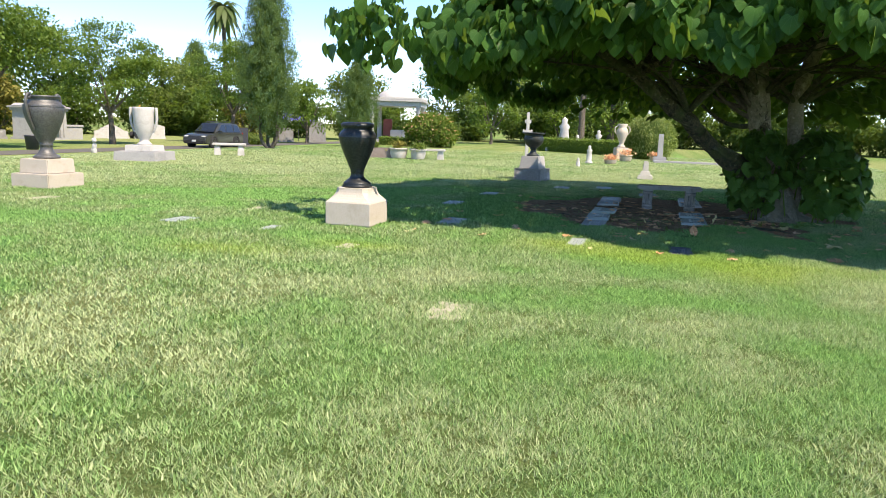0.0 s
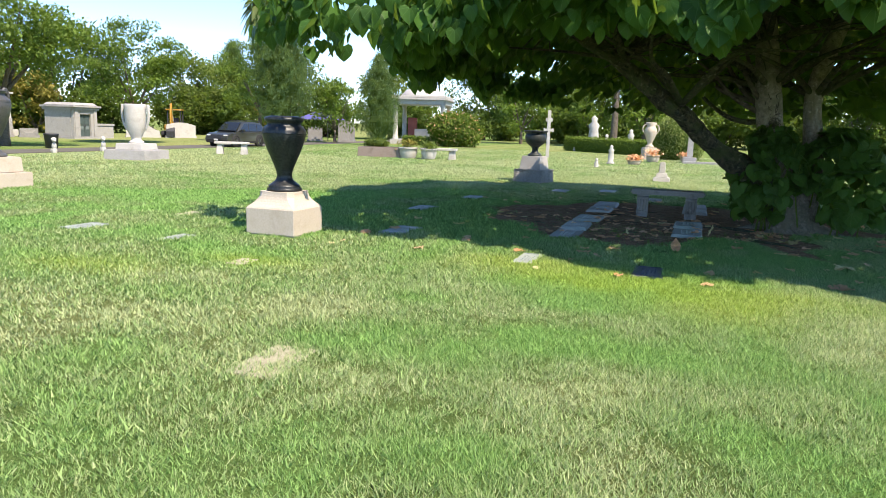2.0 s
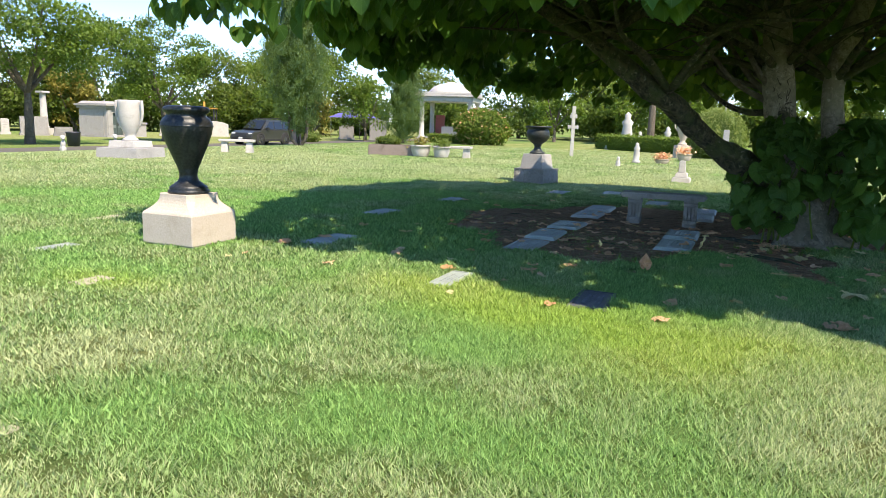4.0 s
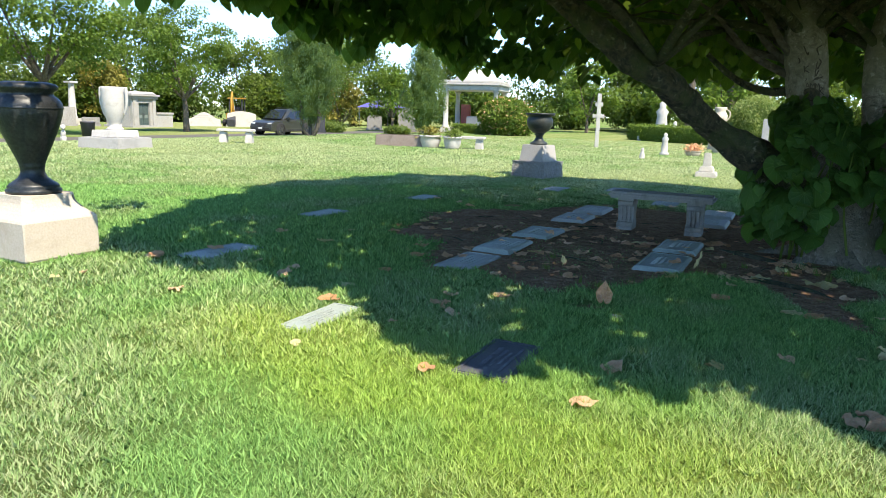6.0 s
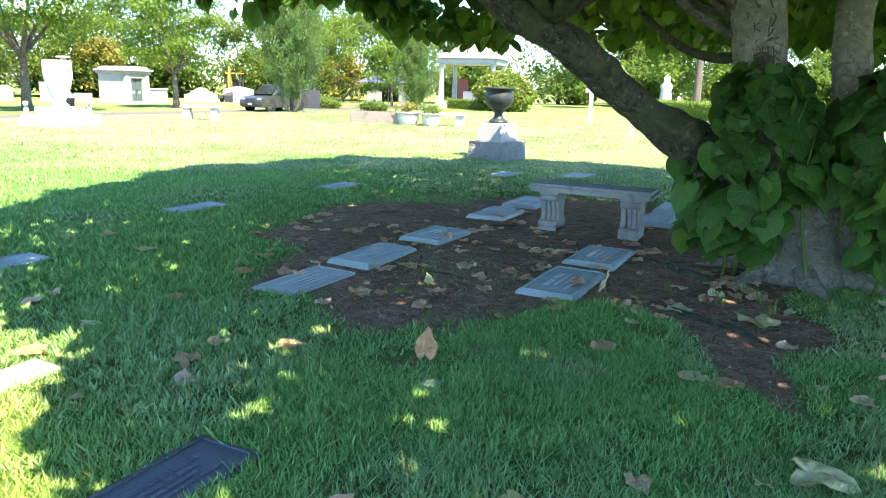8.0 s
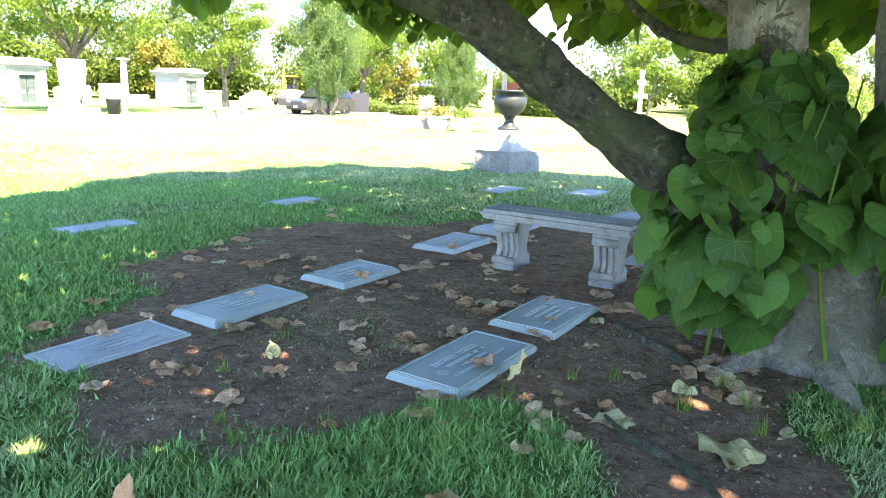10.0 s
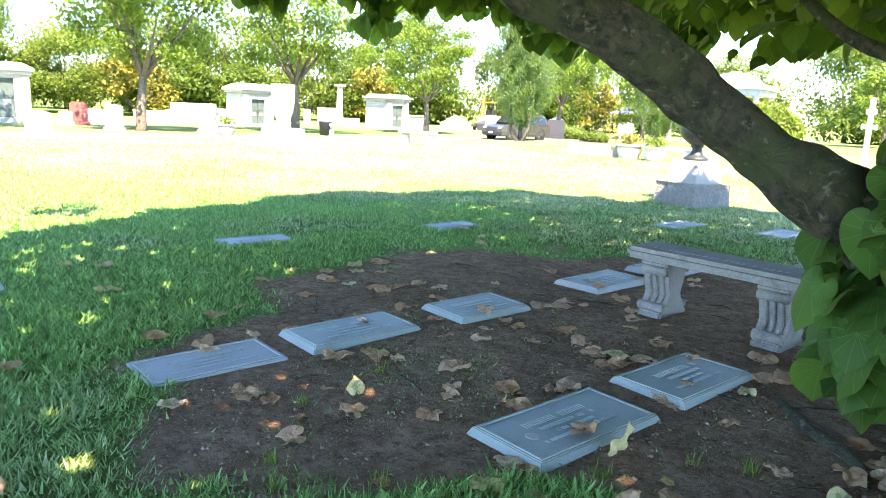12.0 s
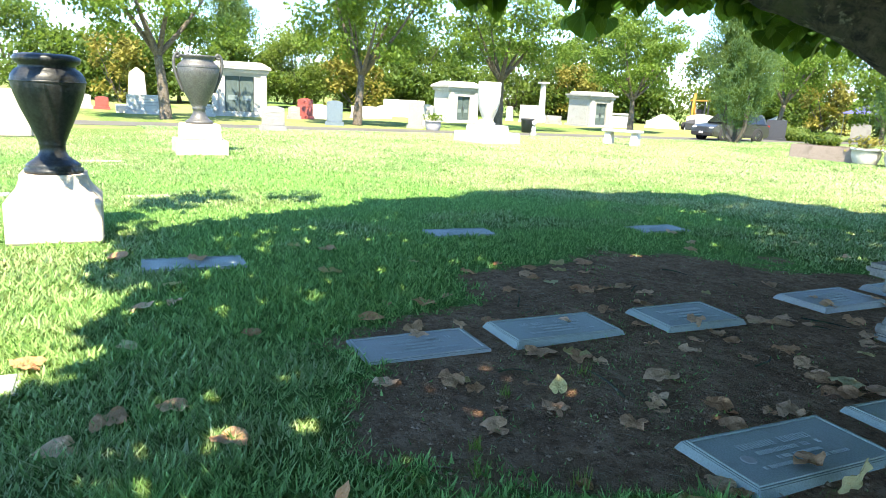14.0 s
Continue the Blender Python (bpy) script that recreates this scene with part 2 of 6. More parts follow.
M_BROWN = withered("withered_brown_leaf", (0.58, 0.26, 0.11), (0.90, 0.60, 0.38), (0.48, 0.20, 0.09))
M_GOLD = withered("withered_yellow_leaf", (0.62, 0.44, 0.13), (0.74, 0.68, 0.38), (0.52, 0.30, 0.10))
M_STRAW = surface("dry_stalks", (0.24, 0.18, 0.12), (0.46, 0.37, 0.27), (0.15, 0.11, 0.08), 30, 4.0, 0.9)
M_FLOWER = leafy("rose_petals", (0.70, 0.28, 0.16), (0.80, 0.62, 0.35), 0.6, 0.3, shine=(0.8, 0.5, 0.2))

# ---- building tools ----
rng = np.random.default_rng(7)


def obj(name, verts, faces, mat, parent=None, label="", smooth=False):
    """A mesh object from points and faces; under a thing when a parent is given."""
    me = bpy.data.meshes.new(name)
    me.from_pydata([tuple(v) for v in verts], [], [tuple(f) for f in faces])
    return link(name, me, mat, parent, label, smooth)


def link(name, me, mat, parent=None, label="", smooth=False):
    if mat is not None:
        me.materials.append(mat)
    if smooth:
        me.polygons.foreach_set("use_smooth", np.ones(len(me.polygons), bool))
    me.update()
    ob = new(name, me)
    if parent is not None:
        ob.parent = parent
    if label:
        ob["label"] = label
    return ob


def part(name, bm, mat, parent=None, label="", smooth=False):
    me = bpy.data.meshes.new(name)
    bm.to_mesh(me)
    bm.free()
    return link(name, me, mat, parent, label, smooth)


def soup(name, v, f, mat, parent=None, label="", smooth=False):
    """A large mesh from arrays: v is (n, 3), f is (m, k) with k corners a face."""
    me = bpy.data.meshes.new(name)
    k = f.shape[1]
    me.vertices.add(len(v))
    me.vertices.foreach_set("co", np.ascontiguousarray(v, np.float32).ravel())
    me.loops.add(f.size)
    me.loops.foreach_set("vertex_index", np.ascontiguousarray(f, np.int32).ravel())
    me.polygons.add(len(f))
    me.polygons.foreach_set("loop_start", np.arange(0, f.size, k, dtype=np.int32))
    me.update(calc_edges=True)
    return link(name, me, mat, parent, label, smooth)


def far_west(m):
    """Set what stands on or past the lane: the plan grows there by a sixth, and by a quarter behind it, out from the walk's end."""
    x, y = m.translation.x, m.translation.y
    if x > -27:
        return m
    k = 1.16 if x > -38 else 1.25
    x, y = 2.7 + (x - 2.7) * k, 11.0 + (y - 11.0) * k
    return Matrix.Translation((x, y, float(drop(x)))) @ m.to_3x3().to_4x4() @ Matrix.Scale(k, 4)


def thing(name, label, category, m, group=""):
    m = far_west(m)
    ob = new(name)
    ob.empty_display_size = 0.2
    ob.matrix_basis = m
    return tagged(ob, label, category, group)


def box(x0, x1, y0, y1, z0, z1, bevel=0.0, taper=0.0, seg=2):
    """A box with rounded edges; taper draws the top in on each side."""
    bm = bmesh.new()
    v = []
    for z, t in ((z0, 0.0), (z1, taper)):
        v.append([bm.verts.new(p) for p in ((x0 + t, y0 + t, z), (x1 - t, y0 + t, z), (x1 - t, y1 - t, z), (x0 + t, y1 - t, z))])
    bm.faces.new(v[0][::-1])
    bm.faces.new(v[1])
    for i in range(4):
        bm.faces.new((v[0][i], v[0][(i + 1) % 4], v[1][(i + 1) % 4], v[1][i]))
    if bevel:
        bmesh.ops.bevel(bm, geom=bm.edges[:], offset=bevel, segments=seg, affect="EDGES")
    return bm


def lathe(profile, steps=40, cx=0.0, cy=0.0):
    """A turned body from (radius, height) pairs."""
    bm = bmesh.new()
    rings = []
    for r, z in profile:
        if r < 1e-4:
            rings.append([bm.verts.new((cx, cy, z))])
        else:
            rings.append([bm.verts.new((cx + r * math.cos(a), cy + r * math.sin(a), z)) for a in (2 * math.pi * i / steps for i in range(steps))])
    for a, b in zip(rings, rings[1:]):
        for i in range(steps):
            j = (i + 1) % steps
            if len(a) == 1 and len(b) == 1:
                continue
            if len(a) == 1:
                bm.faces.new((a[0], b[j], b[i]))
            elif len(b) == 1:
                bm.faces.new((a[i], a[j], b[0]))
            else:
                bm.faces.new((a[i], a[j], b[j], b[i]))
    bmesh.ops.recalc_face_normals(bm, faces=bm.faces[:])
    return bm


def spline(pts, n=6):
    """A smooth line through points."""
    p = [Vector(q) for q in pts]
    p = [p[0] * 2 - p[1]] + p + [p[-1] * 2 - p[-2]]
    out = []
    for i in range(1, len(p) - 2):
        for k in range(n):
            t = k / n
            a, b, c, d = p[i - 1], p[i], p[i + 1], p[i + 2]
            out.append(0.5 * (2 * b + (c - a) * t + (2 * a - 5 * b + 4 * c - d) * t * t + (3 * b - a - 3 * c + d) * t ** 3))
    return out + [p[-2]]


def tube(pts, radii, steps=10, rough=0.0, bm=None, n=6, close=True):
    """A tapered limb along a smooth line, with an uneven skin."""
    bm = bm or bmesh.new()
    line = spline(pts, n)
    rr = np.interp(np.linspace(0, 1, len(line)), np.linspace(0, 1, len(radii)), radii)
    up, rings = Vector((0.3, 0.2, 1)).normalized(), []
    for i, (p, r) in enumerate(zip(line, rr)):
        d = (line[min(i + 1, len(line) - 1)] - line[max(i - 1, 0)]).normalized()
        s = d.cross(up)
        s = s.normalized() if s.length > 0.05 else d.cross(Vector((1, 0, 0))).normalized()
        u = s.cross(d)
        up = u
        ring = []
        for k in range(steps):
            a = 2 * math.pi * k / steps
            q = s * math.cos(a) + u * math.sin(a)
            f = 1 + rough * (noise.noise(p * 2.2 + q * 1.3) + 0.5 * noise.noise(p * 6 + q * 2))
            ring.append(bm.verts.new(p + q * (r * f)))
        rings.append(ring)
    for a, b in zip(rings, rings[1:]):
        for k in range(steps):
            bm.faces.new((a[k], a[(k + 1) % steps], b[(k + 1) % steps], b[k]))
    if close:
        bm.faces.new(rings[0][::-1])
        bm.faces.new(rings[-1])
    return bm


def turns(n, tilt, spin=None):
    """n rotation matrices: any heading, leaning by up to tilt."""
    a = rng.uniform(0, 2 * math.pi, n) if spin is None else spin
    b = np.asarray(tilt) * np.ones(n)
    ca, sa, cb, sb = np.cos(a), np.sin(a), np.cos(b), np.sin(b)
    z = np.zeros(n)
    rz = np.stack([np.stack([ca, -sa, z], -1), np.stack([sa, ca, z], -1), np.stack([z, z, z + 1], -1)], 1)
    rx = np.stack([np.stack([z + 1, z, z], -1), np.stack([z, cb, -sb], -1), np.stack([z, sb, cb], -1)], 1)
    return rz @ rx


def scatter(tv, tf, pos, rot, size):
    """Copies of a small template (tv points, tf faces) as arrays for one mesh."""
    v = np.einsum("nij,kj->nki", rot, tv) * np.reshape(size, (-1, 1, 1)) + pos[:, None, :]
    f = tf[None] + (np.arange(len(pos)) * len(tv))[:, None, None]
    return v.reshape(-1, 3), f.reshape(-1, tf.shape[1])


def mark_leaf(ob, tv):
    """Store each corner's place on its own leaf blade, for the veins."""
    n = len(ob.data.vertices) // len(tv)
    c = np.concatenate([tv[:, :2] + np.array([0.6, 0.1]), np.zeros((len(tv), 1)), np.ones((len(tv), 1))], 1)
    at = ob.data.color_attributes.new("blade", "FLOAT_COLOR", "POINT")
    at.data.foreach_set("color", np.tile(c, (n, 1)).astype(np.float32).ravel())
    return ob


# a heart-shaped leaf, stem at the origin, tip along +y, slightly folded and drooping
_h = [(0.0, 0.07, 0.0), (0.26, -0.08, 0.04), (0.50, 0.06, 0.05), (0.57, 0.34, 0.02), (0.46, 0.64, -0.05), (0.24, 0.86, -0.11), (0.0, 1.02, -0.18)]
HEART = np.array(_h + [(-x, y, z) for x, y, z in _h[5:0:-1]] + [(0.0, 0.42, -0.03)])
HEART_F = np.array([(i, (i + 1) % 12, 12) for i in range(12)])
OVAL = np.array([(0, 0, 0), (0.3, 0.35, 0.05), (0.22, 0.8, 0.0), (0, 1.05, -0.08), (-0.22, 0.8, 0.0), (-0.3, 0.35, 0.05)])
OVAL_F = np.array([(0, 1, 2, 3), (0, 3, 4, 5)])
SPRAY = np.array([(0, 0, 0), (0.33, 0.5, 0.07), (0, 1.05, -0.05), (-0.33, 0.5, 0.02)])
SPRAY_F = np.array([(0, 1, 2, 3)])


def big_heart():
    """A rounded, long-pointed heart leaf in three rings about its stalk's end."""
    ang = np.radians(np.linspace(-180, 180, 37))
    rad = np.interp(np.degrees(np.abs(ang)), [0, 6, 16, 32, 55, 80, 108, 135, 155, 168, 180], [0.92, 0.84, 0.74, 0.68, 0.64, 0.60, 0.55, 0.49, 0.42, 0.30, 0.06])
    rings = [np.zeros((1, 3))]
    for w in (0.35, 0.7, 1.0):
        x, y = np.sin(ang) * rad * w, np.cos(ang) * rad * w
        z = 0.04 * np.cos(ang / 0.55 * 2 * math.pi) * w * w * (w < 1) - 0.10 * w * w - 0.14 * np.maximum(y, 0) ** 2 + 0.05 * np.sin(ang * 3 + 0.7) * w ** 3
        rings.append(np.stack([x, y, z], -1))
    n = 37
    f = [(0, 1 + i, 1 + i + 1, 1 + i + 1) for i in range(n - 1)]
    tri = [(a, c, b) for a, b, c, d in f]
    for k in range(2):
        for i in range(n - 1):
            a, b = 1 + k * n + i, 1 + k * n + i + 1
            tri += [(a, b, b + n), (a, b + n, a + n)]
    return np.concatenate(rings), np.array(tri)


def table(seed):
    return np.random.default_rng(seed).random((64, 64))


def vnoise(x, y, cell, seed=3):
    """Smooth value noise over the plan."""
    t = table(seed)
    u, v = np.asarray(x) / cell, np.asarray(y) / cell
    i, j = np.floor(u).astype(int), np.floor(v).astype(int)
    a, b = u - i, v - j
    a, b = a * a * (3 - 2 * a), b * b * (3 - 2 * b)
    g = lambda p, q: t[p % 64, q % 64]
    return (g(i, j) * (1 - a) + g(i + 1, j) * a) * (1 - b) + (g(i, j + 1) * (1 - a) + g(i + 1, j + 1) * a) * b


def blob(x, y, cx, cy, rx, ry):
    return np.exp(-(((x - cx) / rx) ** 2 + ((y - cy) / ry) ** 2))


def soil_at(x, y):
    """1 on the bare soil under the broad tree, 0 on the lawn."""
    n = (vnoise(x, y, 0.55, 5) - 0.5) * 0.55 + (vnoise(x, y, 0.2, 6) - 0.5) * 0.25
    d = np.minimum(np.hypot((x - 0.62) / 3.15, (y - 15.1) / 3.12), np.hypot((0.65 * (x - 2.3) - 0.76 * (y - 12.5)) / 1.15, (0.76 * (x - 2.3) + 0.65 * (y - 12.5)) / 0.40) * 0.6 + 0.62)
    grown = 2.2 * blob(x, y, 1.38, 12.45, 0.38, 0.62) + 1.3 * blob(x, y, 2.85, 14.2, 0.42, 0.55) + 0.9 * blob(x, y, 2.9, 12.5, 0.25, 0.5)
    return np.clip((1.0 + n * 0.5 - d - grown) * 3.0 + 0.5, 0, 1)


def patches(x, y):
    dry = 0.10 + 0.22 * (vnoise(x, y, 4.5, 17) - 0.5) + 0.5 * (vnoise(x, y, 2.2, 11) - 0.42) + 0.55 * (vnoise(x, y, 0.7, 12) - 0.45) + 0.25 * (vnoise(x, y, 0.3, 16) - 0.5) + 0.2 * vnoise(x, y, 9.0, 13)
    for c in ((-0.5, 7.6, 0.9, 0.45), (0.35, 6.1, 0.5, 0.6), (-3.6, 4.1, 0.9, 0.5), (-1.9, 7.2, 0.8, 0.35), (1.2, 5.0, 0.9, 0.35), (-1.2, 5.8, 0.9, 0.45), (-2.7, 3.7, 0.6, 0.3), (1.6, 3.6, 1.4, 0.5)):
        dry = dry + 0.32 * blob(x, y, *c)
    band = np.clip(1 - np.abs(y - 26 - 0.1 * x) / 9.0, 0, 1) * (vnoise(x, y, 1.6, 14))
    dry = dry + 0.6 * band + 0.26 * np.clip((np.hypot(x, y - 8) - 8) / 9, 0, 1) - 0.45 * (0.3 * blob(x, y, -7, 14, 4, 3) + 1.3 * blob(x, y, -1.6, 14.0, 4.8, 3.6))
    yel = np.zeros_like(dry)
    for c in ((0.35, 9.5, 1.4, 0.55), (-0.9, 9.9, 0.8, 0.5), (1.3, 8.6, 0.6, 0.5), (-5.0, 7.7, 0.8, 0.4), (0.9, 9.2, 1.5, 0.4), (-3.6, 8.6, 0.7, 0.3)):
        yel = yel + blob(x, y, *c)
    return np.clip(dry, 0, 0.85), np.clip(yel * (0.4 + 0.8 * vnoise(x, y, 0.5, 15)), 0, 1), soil_at(x, y)


def drop(x):
    """The ground falls a little towards the lane in the west."""
    return np.interp(np.asarray(x, float), (-56, -38, -32, -28, -25, -21.5), (-0.82, -0.66, -0.66, -0.48, -0.17, 0.0))


def height_at(x, y):
    return drop(x) + 0.012 * (vnoise(x, y, 1.3, 21) - 0.5) + 0.006 * (vnoise(x, y, 0.35, 22) - 0.5) - 0.005 * soil_at(x, y)


def paint(ob, x, y, cover=0.0):
    d, g, s = patches(x, y)
    at = ob.data.color_attributes.new("patch", "FLOAT_COLOR", "POINT")
    at.data.foreach_set("color", np.stack([d, g, s, cover * np.ones_like(d)], -1).astype(np.float32).ravel())

# ---- ground, road ----
far = np.array([12.0, 16, 22, 30, 40, 55, 75, 110, 170, 300, 600, 1200])
gx = np.concatenate([-16 - far[::-1], np.arange(-28, -10.5, 1.0), np.arange(-10, 7.01, 0.14), 7 + far - 10])
gy = np.concatenate([-far[::-1] + 4, np.arange(-7.0, 21.01, 0.14), 21 + far - 10])
X, Y = np.meshgrid(gx, gy)
X, Y = X.ravel(), Y.ravel()
nx = len(gx)
q = (np.arange(len(gy) - 1)[:, None] * nx + np.arange(nx - 1)[None]).ravel()
ground = soup("ground", np.stack([X, Y, height_at(X, Y)], -1), np.stack([q, q + 1, q + nx + 1, q + nx], -1), M_GROUND, smooth=True)
tagged(ground, "mown cemetery lawn with straw-coloured dry patches and bare soil", "ground", kind="structure")

road = part("road", box(-36.6, -33.2, -60, 110, -0.80, -0.63, 0.02), M_ROAD)
tagged(road, "narrow grey asphalt lane crossing the lawn", "road", kind="structure")


def grass(name, n, area, tall, wide, keep, seed, label):
    """Grass blades: thin leaning blades standing thickly on the ground."""
    r = np.random.default_rng(seed)
    x, y = r.uniform(area[0], area[1], n), r.uniform(area[2], area[3], n)
    clump = 0.65 * vnoise(x, y, 0.085, 33) + 0.35 * vnoise(x, y, 0.21, 34)
    k = keep(x, y) * np.clip(1.9 * clump - 0.05, 0.25, 1) > r.random(n)
    x, y, clump = x[k], y[k], clump[k]
    n = len(x)
    a = r.uniform(0, 2 * math.pi, n)
    h = tall * r.uniform(0.5, 1.25, n) * (0.8 + 0.4 * vnoise(x, y, 0.5, 31)) * (0.7 + 0.6 * clump)
    lush = blob(x, y, -0.3, 12.4, 4.2, 2.4)  # longer, broader blades in the tree's shade
    h = h * (1 + 0.4 * lush) * (1 - 0.6 * soil_at(x, y))
    w = wide * r.uniform(0.7, 1.3, n) * (1 + 0.55 * lush) * (1 - 0.45 * soil_at(x, y))
    lean = r.uniform(0.2, 1.6, n)
    b = a + math.pi / 2 + r.normal(0, 0.5, n)
    z = height_at(x, y) - 0.004
    dx, dy, lx, ly = np.cos(a) * w, np.sin(a) * w, np.cos(b) * lean * h, np.sin(b) * lean * h
    p = [np.stack([x + dx, y + dy, z], -1), np.stack([x - dx, y - dy, z], -1), np.stack([x + lx, y + ly, z + h], -1)]
    ob = soup(name, np.stack(p, 1).reshape(-1, 3), np.arange(n * 3).reshape(-1, 3), M_BLADE)
    paint(ob, np.repeat(x, 3), np.repeat(y, 3))
    return tagged(ob, label, "grass", kind="stuff")


def near_lane(x, y):
    """Distance to the strip of lawn that is walked."""
    t = np.clip((x * 2.7 + y * 11.0) / (2.7 ** 2 + 11.0 ** 2), 0, 1)
    return np.hypot(x - 2.7 * t, y - 11.0 * t)


def lawn_only(x, y):
    free = np.clip((y - 0.8) / 1.6, 0, 1)
    free = free - free * np.clip(soil_at(x, y) * 1.6 - 0.2, 0, 0.985) * (1 - 0.20 * blob(x, y, -0.05, 13.55, 0.75, 0.5) - 0.10 * blob(x, y, 1.3, 13.2, 0.4, 0.3) - 0.08 * blob(x, y, -1.2, 14.6, 0.9, 0.8))
    for x0, x1, y0, y1 in SLAB_BOXES:
        free = free * ~((x > x0) & (x < x1) & (y > y0) & (y < y1))
    for x0, x1, y0, y1 in SUNKEN:  # overgrown towards the edges
        e = np.minimum(np.minimum(x - x0, x1 - x), np.minimum(y - y0, y1 - y)) / 0.17
        inside = e > 0
        free = np.where(inside, free * np.clip(1.05 - e - 1.3 * (vnoise(x, y, 0.10, 61) - 0.5), 0.10, 1), free)
    return free


SLABS = [  # centre x, y, width, length, kind
    (-0.86, 12.6, 0.40, 0.76, "pale"), (-0.86, 13.55, 0.40, 0.80, "grey"), (-0.82, 14.62, 0.44, 0.66, "grey"),
    (0.86, 13.61, 0.43, 0.85, "grey"), (0.86, 14.63, 0.44, 0.74, "grey"),
    (0.50, 10.09, 0.34, 0.68, "dark"), (-0.92, 10.24, 0.26, 0.68, "grey"), (-1.6, 5.82, 0.34, 0.62, "sunken"),
    (-3.15, 11.6, 0.40, 0.80, "grey"), (-3.93, 14.4, 0.40, 0.76, "grey"), (-3.7, 16.93, 0.40, 0.7, "grey"),
    (-0.82, 16.15, 0.44, 0.76, "pale"), (-0.82, 17.2, 0.44, 0.76, "pale"), (0.95, 16.9, 0.44, 0.76, "pale"), (0.95, 17.9, 0.44, 0.76, "pale"), (0.0, 18.9, 0.44, 0.76, "pale"),
    (-2.3, 19.9, 0.44, 0.8, "pale"), (-1.2, 20.6, 0.44, 0.8, "pale"),
    (-7.15, 9.6, 0.36, 0.62, "grey"), (-5.45, 9.45, 0.22, 0.52, "grey"), (-3.75, 8.5, 0.22, 0.34, "sunken"), (-11.2, 10.9, 0.3, 0.7, "sunken"),
    (-6.9, 11.4, 0.22, 0.6, "sunken"), (0.9, 11.38, 0.12, 0.16, "grey"),
]
SLAB_BOXES = [(x - w / 2 + 0.02, x + w / 2 - 0.02, y - l / 2 + 0.02, y + l / 2 - 0.02) for x, y, w, l, k in SLABS if k != "sunken"]
SUNKEN = [(x - w / 2, x + w / 2, y - l / 2, y + l / 2) for x, y, w, l, k in SLABS if k == "sunken"]
SLAB_BOXES.append((-4.88, -4.12, 10.18, 10.94))

near = lambda x, y: np.clip(1.25 - near_lane(x, y) / 4.5, 0, 1)
wide = lambda x, y: np.clip((near_lane(x, y) - 1.5) / 3.0, 0, 1) * np.clip(1.3 - near_lane(x, y) / 17, 0, 1)
# alpha: where blades stand, the ground takes their painted gap shade
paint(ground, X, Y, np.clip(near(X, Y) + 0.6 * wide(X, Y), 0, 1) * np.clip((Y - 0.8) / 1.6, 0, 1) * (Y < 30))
grass("grass", 2500000, (-7, 6, 1.0, 16), 0.036, 0.0034, lambda x, y: lawn_only(x, y) * near(x, y), 41, "short mown green lawn grass blades")
grass("grass", 2100000, (-21, 12, 1, 31), 0.042, 0.0085, lambda x, y: lawn_only(x, y) * wide(x, y), 42, "short mown green lawn grass blades")

belt = lambda x, y: np.clip((near_lane(x, y) - 12) / 6, 0, 1) * np.clip((46 - near_lane(x, y)) / 24, 0, 1)
grass("grass", 520000, (-27.5, 12, 12, 50), 0.044, 0.017, lambda x, y: lawn_only(x, y) * belt(x, y), 43, "short mown green lawn grass blades")

